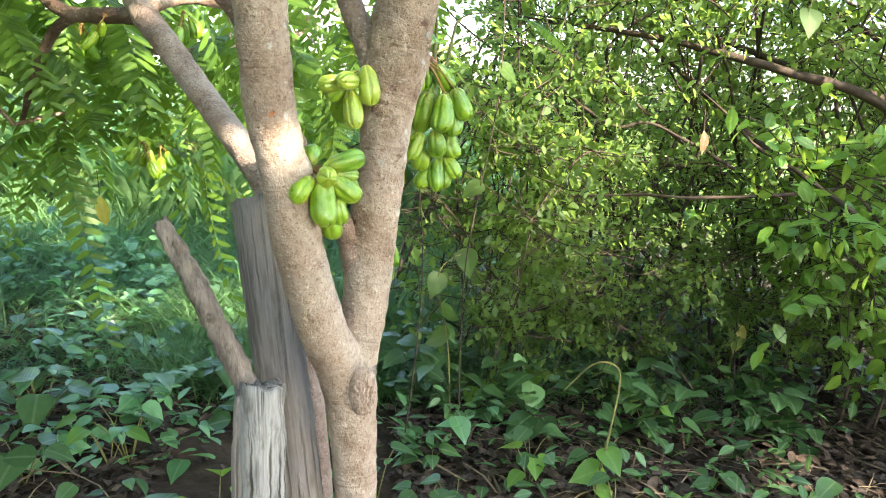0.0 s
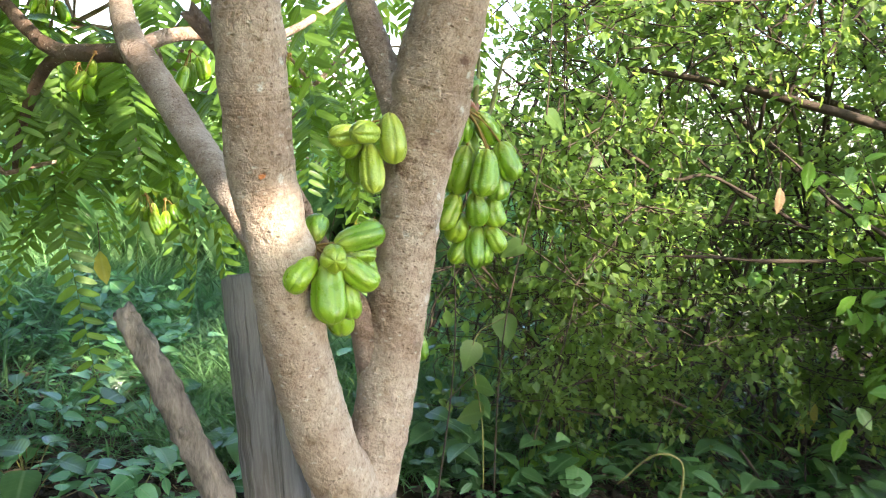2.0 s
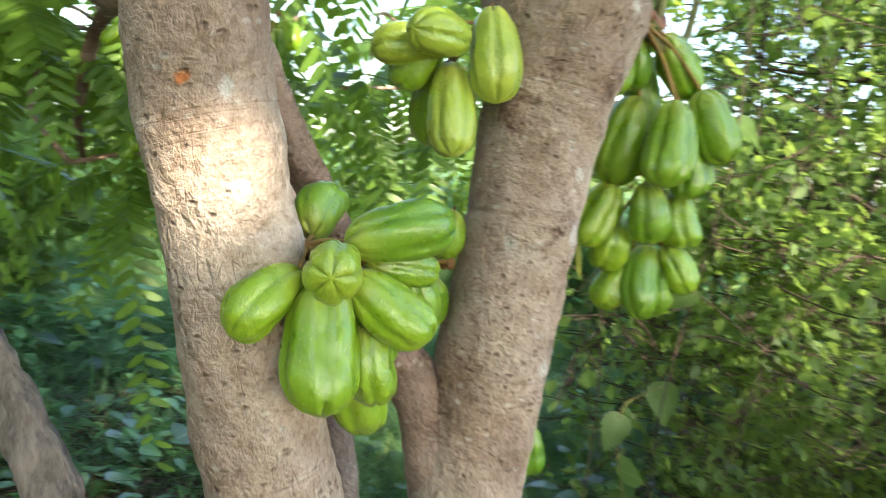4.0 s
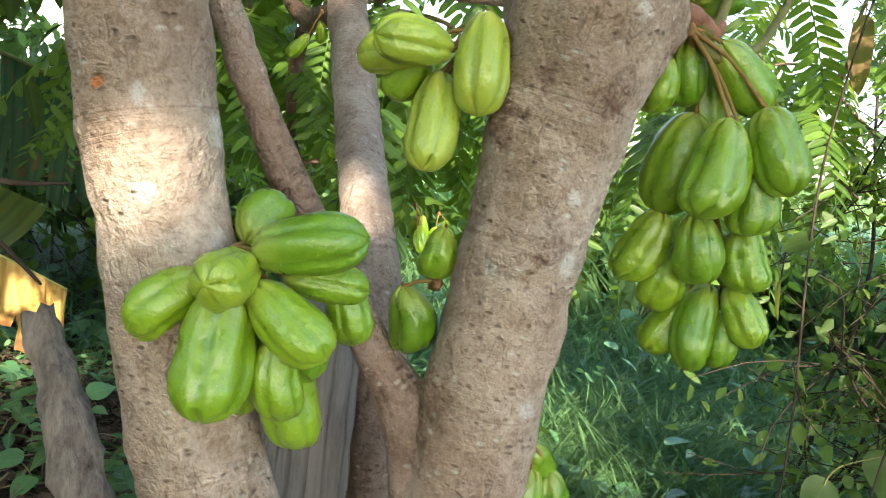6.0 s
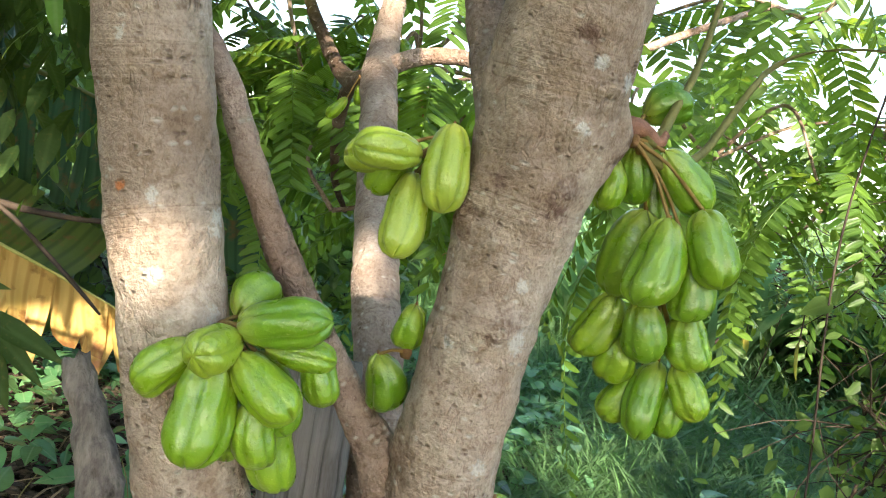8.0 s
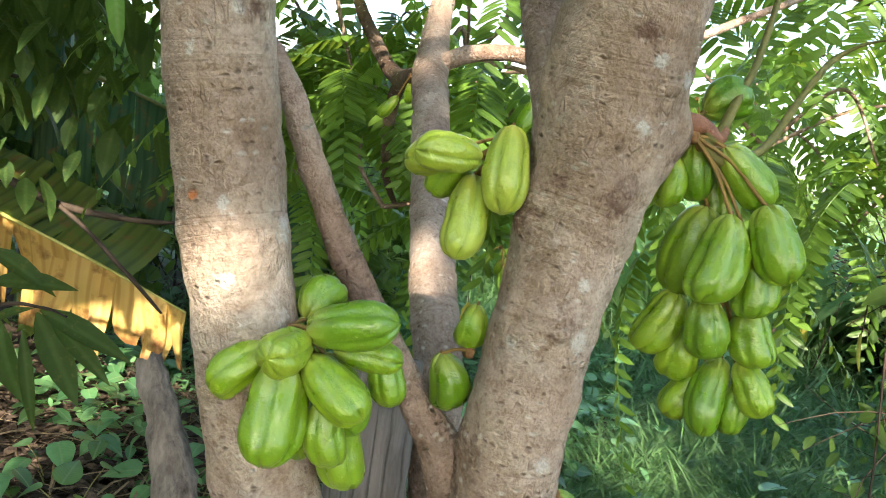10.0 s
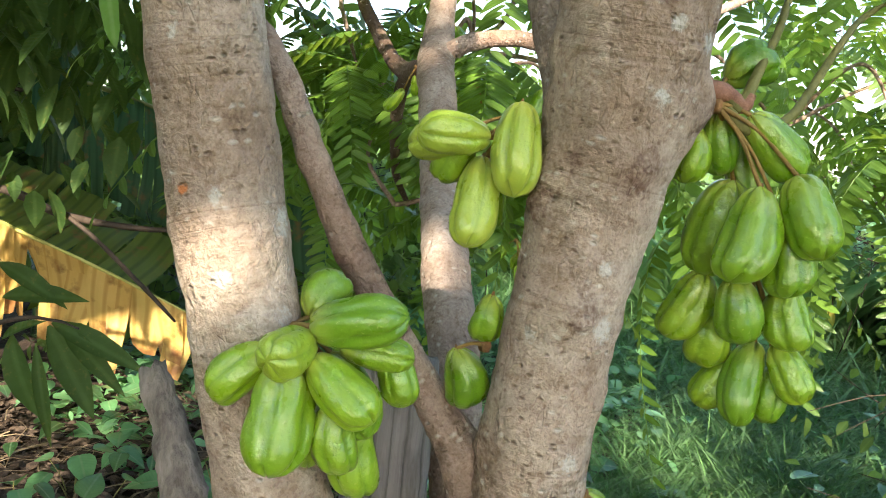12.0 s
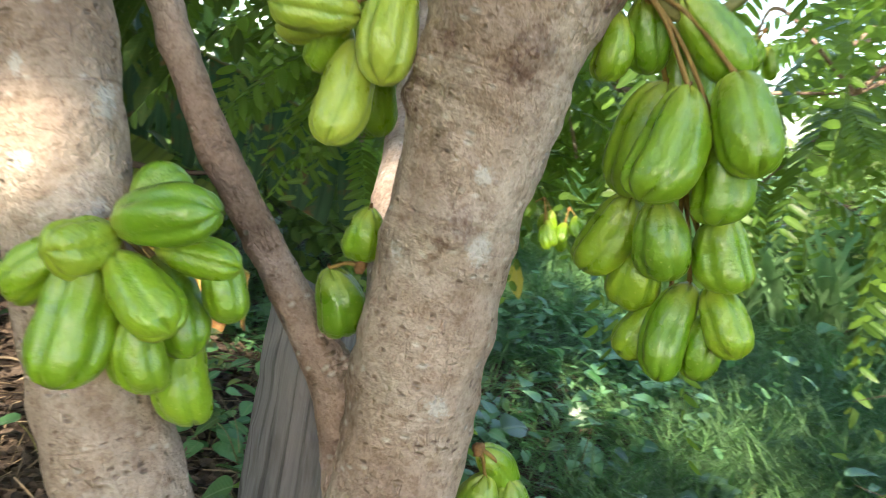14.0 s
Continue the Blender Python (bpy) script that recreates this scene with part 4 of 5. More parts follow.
def hanging_shrub(at, twigs, leaves, label):
    """A low shrub: brown twigs, and long leaves that hang from them, rows of foot, tip and breadth."""
    s = thing("drooping_shrub", label, "shrub", at=at)
    for path in twigs:
        put("branch", tube(path, 8, 40, 0.001, 40), TWIG, s)
    for foot, tip, broad in leaves:
        way = 0.9 * (np.array(tip) - np.array(foot))
        v, f, u = leaf_cloud(DROOP, [foot], [way], [(0.45 + 0.5 * rng.normal(), -0.55, 0.7)], [np.linalg.norm(way)], [0.75 * broad])
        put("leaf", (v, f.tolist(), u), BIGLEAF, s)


hanging_shrub((-2.1, 1.5, 0), [
    [(-2.1, 1.5, -0.02, 0.010), (-1.75, 1.52, 0.55, 0.008), (-1.398, 1.626, 0.731, 0.005), (-1.31, 1.68, 0.75, 0.003), (-1.25, 1.70, 0.745, 0.002)],
    [(-1.9, 1.51, 0.35, 0.007), (-1.60, 1.56, 0.78, 0.005), (-1.42, 1.63, 0.85, 0.003)],
], [
    ((-1.319, 1.685, 0.742), (-1.122, 1.759, 0.703), 0.85), ((-1.323, 1.681, 0.736), (-1.174, 1.702, 0.589), 1.1),
    ((-1.375, 1.638, 0.712), (-1.285, 1.617, 0.558), 1.3), ((-1.404, 1.631, 0.78), (-1.246, 1.693, 0.83), 1.0),
    ((-1.336, 1.664, 0.70), (-1.236, 1.644, 0.508), 0.5), ((-1.421, 1.629, 0.844), (-1.261, 1.676, 0.81), 0.9),
    ((-1.388, 1.625, 0.70), (-1.305, 1.638, 0.77), 0.9), ((-1.305, 1.694, 0.741), (-1.141, 1.735, 0.643), 0.8),
], "shrub with large drooping leaves, coloured dark for shade, on brown branches")
big_leaf_shrub((-2.75, 1.4, 0), [(-1.5, 1.85, 1.35), (-1.65, 2.05, 1.5), (-1.8, 2.2, 1.42), (-1.45, 1.7, 1.55), (-1.7, 1.8, 1.30), (-1.55, 2.0, 1.25), (-1.62, 1.95, 1.08)], "leafy shrub in the tree's shade, which also darkens its leaf colour")
big_leaf_shrub((-3.1, 1.6, 0), [(-1.9, 2.1, 1.6), (-2.1, 2.4, 1.4), (-1.75, 1.75, 1.75), (-2.2, 2.0, 1.45), (-1.85, 1.95, 1.35), (-2.0, 2.2, 1.15)], "leafy shrub in the tree's shade, which also darkens its leaf colour")


# ---- thickets ----
def thicket(name, label, base_at, box, branches, leaves, size, mat, seed, template=SMALL, thick=0.010):
    """Tangled stems with small leaves on side twigs, filling a box (lo, hi)."""
    r = np.random.default_rng(seed)
    t = thing(name, label, "shrub", at=base_at)
    lo, hi = np.array(box[0]), np.array(box[1])
    twigs, places, ways = [], [], []
    for b in range(branches):
        p0 = np.array(base_at) + np.array((*(r.normal(0, 0.32, 2) * (hi - lo)[:2]), -0.02))
        p0[:2] = np.clip(p0[:2], lo[:2], hi[:2])
        p1 = lo + (hi - lo) * r.random(3)
        p2 = np.clip(p1 + r.normal(0, 1, 3) * (hi - lo) * (0.45, 0.35, 0.22), lo, hi)
        p3 = np.clip(p2 + (p2 - p1) * 0.5 + r.normal(0, 0.2, 3), lo, hi + 0.15)
        up = p0 * 0.6 + p1 * 0.4 + np.array((0, 0, 0.2 * p1[2]))
        rad = thick * r.uniform(0.35, 1.0)
        path = spline([(*p0, rad), (*up, rad * 0.85), (*p1, rad * 0.65), (*p2, rad * 0.4), (*p3, rad * 0.15)], 60)
        path[:, :3] += 0.02 * np.array([[noise.noise(Vector(q[:3]) * 5), noise.noise(Vector(q[:3]) * 5 + Vector((9, 0, 0))), noise.noise(Vector(q[:3]) * 5 + Vector((0, 9, 0)))] for q in path])
        put("stem", tube([tuple(q) for q in path[::3]], 7, 50, 0.0015, 25, b), TWIG, t)
        for s in range(22):
            q = path[int(r.integers(18, 60)), :3]
            d = unit(r.normal(0, 1, 3) * (1, 1, 0.7))
            ln = r.uniform(0.12, 0.45)
            e = q + d * ln
            twigs.append(tube([(*q, 0.0024), (*(q + d * ln * 0.5 + r.normal(0, 0.025, 3)), 0.0017), (*e, 0.0008)], 4, 6, cap=False))
            k = max(2, leaves // (branches * 22))
            for u in np.linspace(0.1, 1, k):
                places.append(q + d * ln * u + r.normal(0, 0.02, 3))
                ways.append(d * 0.5 + r.normal(0, 1, 3) + np.array((0, 0, -0.35)))
    put("twig", merge(twigs), TWIG, t, "", "stuff")
    n = len(places)
    v, f, u = leaf_cloud(template, places, ways, r.normal(0, 0.55, (n, 3)) + np.array((0, 0, 1)), size * r.uniform(0.55, 1.3, n), r.uniform(0.9, 1.5, n))
    put("foliage", (v, f.tolist(), u), mat, t, "", "stuff")
    return t


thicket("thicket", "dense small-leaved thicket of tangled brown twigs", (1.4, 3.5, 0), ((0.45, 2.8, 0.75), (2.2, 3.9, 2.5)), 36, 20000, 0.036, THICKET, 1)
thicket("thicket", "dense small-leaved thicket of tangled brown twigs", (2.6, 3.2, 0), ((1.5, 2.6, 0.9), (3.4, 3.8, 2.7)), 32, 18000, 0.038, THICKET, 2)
thicket("thicket", "airy small-leaved thicket against the bright sky", (0.6, 4.6, 0), ((0.0, 3.9, 0.9), (2.0, 5.2, 2.8)), 26, 8500, 0.036, THICKET, 3)
thicket("shrub", "fresh green shrub with bright young leaves", (2.1, 2.65, 0), ((1.35, 2.4, 0.3), (2.4, 2.95, 1.0)), 16, 2800, 0.066, YOUNG, 4, OVAL, 0.008)
thicket("shrub", "low dark undergrowth below the thicket", (1.3, 3.7, 0), ((0.5, 3.2, 0.05), (2.6, 4.2, 0.8)), 20, 7000, 0.036, THICKET, 5, SMALL, 0.006)
thicket("shrub", "fine-leaved undergrowth in front of the thicket stems", (1.15, 3.0, 0), ((0.3, 2.8, 0.28), (2.1, 3.2, 1.0)), 18, 12000, 0.031, THICKET, 21, SMALL, 0.005)
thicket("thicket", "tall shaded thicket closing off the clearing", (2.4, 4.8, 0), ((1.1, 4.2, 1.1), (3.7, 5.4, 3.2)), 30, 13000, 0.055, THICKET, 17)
thicket("thicket", "airy tangle of thin stems with dark leaves", (0.4, 3.1, 0), ((0.06, 2.8, 0.4), (0.6, 3.5, 1.8)), 12, 1500, 0.042, THICKET, 16, SMALL, 0.005)
thicket("thicket", "small-leaved thicket behind the fruit tree", (-0.2, 6.6, 0), ((-1.4, 5.8, 0.2), (0.8, 7.4, 1.3)), 20, 4000, 0.06, FAR, 7)
thicket("thicket", "dense shaded thicket behind the banana plant", (-3.6, 4.2, 0), ((-5.2, 3.4, 0.3), (-2.6, 4.8, 1.25)), 30, 7000, 0.10, THICKET, 8)
thicket("thicket", "leafy bush at the edge of the clearing", (-3.0, 6.8, 0), ((-4.2, 6.0, 0.3), (-2.2, 7.6, 1.6)), 22, 5000, 0.07, FAR, 9)
thicket("thicket", "dense shaded thicket beyond the banana plant", (-4.8, 3.0, 0), ((-5.8, 2.2, 0.8), (-4.2, 3.7, 3.6)), 30, 12000, 0.12, THICKET, 11)
thicket("thicket", "dense shaded thicket beside the clearing", (-4.2, 1.6, 0), ((-5.6, 0.6, 0.3), (-3.3, 2.6, 3.4)), 40, 14000, 0.11, THICKET, 10)


# ---- unseen trees added beside the path, behind the walk, to shade the place ----
def added_shade_tree(at, centre, radii, leaves, seed, gaps=()):
    r = np.random.default_rng(seed)
    t = thing("added_shade_tree", "unseen leafy tree added to shade the place", "tree", "shade trees", at)
    c, q = np.array(centre), np.array(radii)
    put("trunk", tube([(*at[:2], -0.05, 0.14), (at[0], at[1], 0.8, 0.10), (at[0] * 0.7 + c[0] * 0.3, at[1] * 0.7 + c[1] * 0.3, 1.8, 0.08), (*c, 0.03)], 16, 50, 0.01, 14, seed), BARK_GREY, t)
    clumps = []
    while len(clumps) < 42:
        p = r.uniform(-1, 1, 3)
        if 0.3 < np.linalg.norm(p) < 1:
            clumps.append(c + p * q)
            path = [(*(c * 0.7 + np.array((*at[:2], 1.6)) * 0.3), 0.03), (*((c + clumps[-1]) / 2 + r.normal(0, 0.1, 3)), 0.018), (*clumps[-1], 0.006)]
            way = spline(path, 30)[:, :3]
            if all(np.linalg.norm(np.cross(way - np.array(point), np.array(SUN)), axis=1).min() > 0.5 * size for point, size in gaps[:1]):
                put("limb", tube(path, 6, 14, cap=False), BARK_GREY, t)
    clumps = np.array(clumps)
    pick = r.integers(0, len(clumps), leaves)
    places = clumps[pick] + r.normal(0, 0.22, (leaves, 3))
    for point, size in gaps:
        off = places - np.array(point)
        along = off @ np.array(SUN)
        places = places[np.linalg.norm(off - along[:, None] * np.array(SUN), axis=1) > size * r.choice((0.5, 0.9, 1.0, 1.0), len(places))]
    n = len(places)
    v, f, u = leaf_cloud(SMALL, places, r.normal(0, 1, (n, 3)) + (0, 0, -0.5), r.normal(0, 0.6, (n, 3)) + (0, 0, 1), r.uniform(0.07, 0.13, n), r.uniform(1, 1.4, n))
    put("crown", (v, f.tolist(), u), CROWN, t, "", "stuff")


# holes cut in the added crowns along SUN, so sun patches land here
GAPS = [((-0.240, 1.205, 1.09), 0.112), ((-0.75, 3.6, 0.15), 0.18), ((-0.45, 3.35, 0.15), 0.12), ((-0.30, 3.95, 0.15), 0.13), ((-1.0, 4.3, 0.25), 0.2), ((-0.05, 3.6, 0.2), 0.11), ((-1.34, 2.54, 1.08), 0.26), ((-1.4, 3.6, 0.4), 0.48), ((-2.0, 4.6, 0.4), 0.45), ((-2.55, 2.68, 0.30), 0.36), ((-2.75, 2.52, 0.33), 0.12), ((-2.95, 2.42, 0.42), 0.08), ((-0.205, 1.26, 0.88), 0.05), ((-0.36, 1.61, 1.03), 0.11)]
added_shade_tree((2.4, -1.9, 0), (1.35, -0.7, 2.6), (1.15, 0.95, 0.5), 6500, 1, GAPS)
added_shade_tree((-3.3, 1.4, 0), (-2.3, 1.5, 2.5), (1.25, 1.0, 0.5), 12000, 4)
added_shade_tree((-1.9, -1.5, 0), (-0.42, 0.28, 2.85), (0.95, 0.75, 0.35), 5200, 5, GAPS)
added_shade_tree((4.3, -0.9, 0), (3.5, -0.2, 2.7), (1.4, 1.2, 0.6), 6000, 2, GAPS)


# unseen thickets added behind the walk, to cut the skylight from that side
thicket("thicket", "unseen leafy thicket added on the near side to block skylight", (-2.6, -1.4, 0), ((-4.2, -2.4, 0.3), (-1.2, -0.6, 3.4)), 26, 9000, 0.12, THICKET, 12)
thicket("thicket", "unseen leafy thicket added on the near side to block skylight", (0.4, -2.8, 0), ((-1.6, -3.6, 0.3), (2.4, -2.2, 3.0)), 26, 9000, 0.12, THICKET, 13)
thicket("thicket", "unseen leafy thicket added on the near side to block skylight", (-3.6, 0.0, 0), ((-4.6, -0.6, 0.3), (-2.7, 1.0, 3.2)), 22, 7000, 0.12, THICKET, 14)


# ---- low plants ----
def noise_field(x, y):
    return np.array([noise.noise(Vector((a * 1.4, b * 1.4, 5))) for a, b in zip(x, y)])


def broad_plant(x, y, n, height, size, mat, label):
    z = ground_height(x, y)
    p = thing("broad_leaf_plant", label, "plant", "broad leaved plants", (x, y, z))
    for i in range(n):
        a = 2 * math.pi * (i + rng.uniform(-0.3, 0.3)) / n
        h = height * rng.uniform(0.6, 1.1)
        reach = height * rng.uniform(0.25, 0.6)
        e = np.array((x + reach * math.cos(a), y + reach * math.sin(a), z + h))
        put("stem", tube([(x, y, z - 0.01, 0.0022), ((x + e[0]) / 2, (y + e[1]) / 2, z + 0.65 * h, 0.0018), (*e, 0.0013)], 5, 10, cap=False), STEM_GREEN, p)
        v, f, u = leaf_cloud(HEART, [e], [(math.cos(a), math.sin(a), -rng.uniform(0.05, 0.5))], [(0.1 * rng.normal(), 0.1 * rng.normal() - 0.15, 1)], [size * rng.uniform(0.75, 1.2)])
        put("leaf", (v, f.tolist(), u), mat, p)


spots = []
while len(spots) < 46:
    x, y = rng.uniform(-2.2, 2.0), rng.uniform(1.9, 3.5)
    if math.hypot(x + 0.15, y - 1.4) < 0.45 or (x > 0.5 and rng.random() < 0.35):
        continue
    spots.append((x, y))
for x, y in spots:
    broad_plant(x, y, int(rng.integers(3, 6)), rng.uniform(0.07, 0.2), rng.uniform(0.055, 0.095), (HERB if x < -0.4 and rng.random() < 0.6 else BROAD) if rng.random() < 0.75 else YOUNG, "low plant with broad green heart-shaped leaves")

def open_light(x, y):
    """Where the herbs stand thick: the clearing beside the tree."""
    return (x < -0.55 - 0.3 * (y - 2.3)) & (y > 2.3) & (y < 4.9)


n = 1700
px, py = rng.uniform(-4.6, 2.2, n), rng.uniform(1.9, 6.5, n)
keep = ~((px > 0.35) & (py < 3.4) & (rng.random(n) < 0.6)) & ~((px < -1.2) & (py < 2.9) & (rng.random(n) < 0.4)) & ~((py > 3.8) & (rng.random(n) < 0.55)) & ((noise_field(2.0 * px, 2.0 * py) > -0.05) | (rng.random(n) < 0.15))
px, py = px[keep], py[keep]
n = len(px)
hz = np.abs(rng.normal(0, 0.10, n)) + 0.03
az = rng.uniform(0, 6.28, n)
v, f, u = leaf_cloud(HEART, np.stack([px, py, hz], 1), np.stack([np.cos(az), np.sin(az), rng.normal(-0.1, 0.25, n)], 1), rng.normal(0, 0.22, (n, 3)) + (0, 0, 1), rng.uniform(0.03, 0.11, n))
tagged(put("ground_cover", (v, f.tolist(), u), BROAD), "scattered broad green ground-cover leaves", "ground cover", kind="stuff")

n = 900
px, py = rng.uniform(0.0, 1.7, n), rng.uniform(2.5, 3.7, n)
clump = noise_field(1.9 * px, 1.9 * py) > 0.0
px, py = px[clump], py[clump]
n = len(px)
hz = rng.uniform(0.04, 0.42, n) * np.clip(0.5 + 0.5 * (py - 2.5), 0.4, 1.1)
az = rng.uniform(0, 6.28, n)
v, f, u = leaf_cloud(HEART, np.stack([px, py, hz], 1), np.stack([np.cos(az), np.sin(az), rng.normal(-0.1, 0.2, n)], 1), rng.normal(0, 0.2, (n, 3)) + (0, 0.05, 1), rng.uniform(0.045, 0.12, n))
tagged(put("shade_herbs", (v, f.tolist(), u), BROAD), "broad-leaved herbs in layers under the thicket", "herbs", kind="stuff")

n = 1500
px, py = rng.uniform(0.0, 2.3, n), rng.uniform(1.9, 3.6, n)
clump = noise_field(2.2 * px, 2.2 * py) > -0.05
px, py = px[clump], py[clump]
n = len(px)
az = rng.uniform(0, 6.28, n)
v, f, u = leaf_cloud(OVAL, np.stack([px, py, rng.uniform(0.03, 0.16, n)], 1), np.stack([np.cos(az), np.sin(az), rng.normal(0, 0.3, n)], 1), rng.normal(0, 0.3, (n, 3)) + (0, 0, 1), rng.uniform(0.025, 0.075, n), rng.uniform(0.9, 1.5, n))
tagged(put("seedlings", (v, f.tolist(), u), BROAD), "small green seedlings between the dead leaves", "seedlings", kind="stuff")

n = 8000
hx, hy = rng.uniform(-2.9, 0.3, n), rng.uniform(2.3, 5.6, n)
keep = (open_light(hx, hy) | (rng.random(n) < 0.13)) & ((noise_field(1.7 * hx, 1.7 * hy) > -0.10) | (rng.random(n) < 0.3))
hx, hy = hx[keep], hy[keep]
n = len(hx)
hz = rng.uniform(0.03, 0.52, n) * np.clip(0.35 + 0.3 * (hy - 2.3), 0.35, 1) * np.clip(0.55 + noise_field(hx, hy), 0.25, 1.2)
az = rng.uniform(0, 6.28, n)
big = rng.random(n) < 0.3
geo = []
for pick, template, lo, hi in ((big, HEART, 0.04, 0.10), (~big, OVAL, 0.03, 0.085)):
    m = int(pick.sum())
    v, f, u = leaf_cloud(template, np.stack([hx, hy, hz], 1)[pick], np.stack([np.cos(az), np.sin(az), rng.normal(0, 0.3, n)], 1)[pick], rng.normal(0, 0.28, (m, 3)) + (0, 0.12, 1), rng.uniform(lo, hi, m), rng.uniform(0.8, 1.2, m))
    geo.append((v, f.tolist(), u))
tagged(put("herb_layer", merge(geo), HERB), "broad-leaved herbs, leaves coloured pale to stand in for open light", "herbs", kind="stuff")

n = 60000
cx, cy = rng.uniform(-3.8, 1.3, 1700), 2.9 + 5.0 * rng.random(1700)
ci = rng.integers(0, 1700, n)
gxp, gyp = cx[ci] + rng.normal(0, 0.08, n), cy[ci] + rng.normal(0, 0.08, n)
az = rng.uniform(0, 6.28, n)
lean = rng.uniform(0.2, 1.3, n)
tall = rng.uniform(0.08, 0.34, n) * np.clip(0.7 + 0.2 * (gyp - 3.5), 0.6, 1.5) * (0.6 + 0.8 * (ci % 7) / 6)
v, f, u = leaf_cloud(BLADE, np.stack([gxp, gyp, np.zeros(n)], 1), np.stack([lean * np.cos(az), lean * np.sin(az), np.full(n, 1.0)], 1), np.stack([-np.cos(az), -np.sin(az), np.full(n, 0.6)], 1), tall, rng.uniform(0.28, 0.75, n))
tagged(put("grass", (v, f.tolist(), u), GRASS), "loose green grass blades in the clearing", "grass", kind="stuff")

n = 15000
cx, cy = rng.uniform(-0.9, 0.4, 1300), rng.uniform(2.9, 4.6, 1300)
ci = rng.integers(0, 1300, n)
gxp, gyp = cx[ci] + rng.normal(0, 0.05, n), cy[ci] + rng.normal(0, 0.05, n)
az = rng.uniform(0, 6.28, n)
lean = rng.uniform(0.15, 1.1, n)
v, f, u = leaf_cloud(BLADE, np.stack([gxp, gyp, np.zeros(n)], 1), np.stack([lean * np.cos(az), lean * np.sin(az), np.full(n, 1.0)], 1), np.stack([-np.cos(az), -np.sin(az), np.full(n, 0.6)], 1), rng.uniform(0.08, 0.24, n) * (0.6 + 0.8 * (ci % 7) / 6), rng.uniform(0.25, 0.7, n))
tagged(put("undergrowth_grass", (v, f.tolist(), u), GRASS), "dense dark green grass beside the fruit tree", "grass", kind="stuff")

n = 5000
cx, cy = rng.uniform(-3.4, 1.0, 160), rng.uniform(6.0, 9.5, 160)
ci = rng.integers(0, 160, n)
az = rng.uniform(0, 6.28, n)
v, f, u = leaf_cloud(BLADE, np.stack([cx[ci] + rng.normal(0, 0.1, n), cy[ci] + rng.normal(0, 0.1, n), np.zeros(n)], 1), np.stack([0.3 * np.cos(az), 0.3 * np.sin(az), np.full(n, 1.0)], 1), np.stack([-np.cos(az), -np.sin(az), np.full(n, 0.6)], 1), rng.uniform(0.5, 1.25, n), rng.uniform(0.8, 1.8, n))
tagged(put("tall_grass", (v, f.tolist(), u), HERB), "tall pale grass clumps at the edge of the clearing", "grass", kind="stuff")

n = 900
sx, sy = np.concatenate([rng.uniform(-2.6, -0.9, 600), rng.uniform(0.2, 2.0, 300)]), np.concatenate([rng.uniform(1.7, 3.4, 600), rng.uniform(2.0, 3.2, 300)])
az = rng.uniform(0, 6.28, n)
v, f, u = leaf_cloud(BLADE, np.stack([sx, sy, rng.uniform(0.02, 0.05, n)], 1), np.stack([np.cos(az), np.sin(az), rng.uniform(-0.02, 0.35, n)], 1), rng.normal(0, 0.3, (n, 3)) + (0, 0, 1), rng.uniform(0.12, 0.34, n), rng.uniform(0.25, 0.6, n))
tagged(put("dry_straw", (v, f.tolist(), u), STRAW), "thin dry straw lying over the soil", "straw", kind="stuff")

for x, y in [(-1.55, 2.02), (-1.25, 2.12), (-1.72, 2.3), (-1.4, 2.4), (-1.05, 2.25), (-1.95, 2.1), (-1.6, 2.6), (-1.15, 2.62), (-0.45, 2.75), (-0.35, 2.98), (-0.60, 2.92), (-0.25, 2.70), (-0.12, 3.12), (-0.5, 3.2)]:
    broad_plant(x, y, 5, rng.uniform(0.10, 0.20), rng.uniform(0.08, 0.12), BROAD if rng.random() < 0.7 else HERB, "low plant with broad green heart-shaped leaves")

n = 34000
lx = np.concatenate([rng.uniform(-4.0, 3.6, 8000), rng.uniform(-3.2, -0.7, 14000), rng.uniform(0.0, 2.4, 12000)])
ly = np.concatenate([rng.uniform(-2.5, 4.6, 8000), rng.uniform(1.6, 3.8, 14000), rng.uniform(2.0, 3.7, 12000)])
az = rng.uniform(0, 6.28, n)
v, f, u = leaf_cloud(SMALL, np.stack([lx, ly, rng.uniform(0.0, 0.035, n)], 1), np.stack([np.cos(az), np.sin(az), rng.normal(0, 0.25, n)], 1), rng.normal(0, 0.35, (n, 3)) + (0, 0, 1), rng.uniform(0.022, 0.065, n))
tagged(put("leaf_litter", (v, f.tolist(), u), LITTER), "brown dead leaves scattered over the soil", "leaf litter", kind="stuff")

# far green: meadow and hedges beyond the clearing
n = 14000
fx, fy = rng.uniform(-16, 10, n), rng.uniform(6.5, 18, n)
hz = rng.random(n) ** 2 * (0.4 + 0.08 * (fy - 6))
az = rng.uniform(0, 6.28, n)
v, f, u = leaf_cloud(SMALL, np.stack([fx, fy, hz], 1), np.stack([np.cos(az), np.sin(az), rng.normal(0, 0.5, n)], 1), rng.normal(0, 0.4, (n, 3)) + (0, 0, 1), rng.uniform(0.12, 0.3, n))
tagged(put("far_meadow", (v, f.tolist(), u), FAR), "sunlit green growth beyond the clearing", "meadow", kind="stuff")


# ---- single branches and leaves in the thicket ----
tangle = thing("fallen_branches", "bare brown branches crossing the thicket", "branch", at=(1.6, 2.8, 0))
def bare_branch(path, stout=0.6):
    put("branch", tube([(x, y, z, stout * r) for x, y, z, r in path], 10, 70, 0.003, 22, 7), TWIG, tangle)


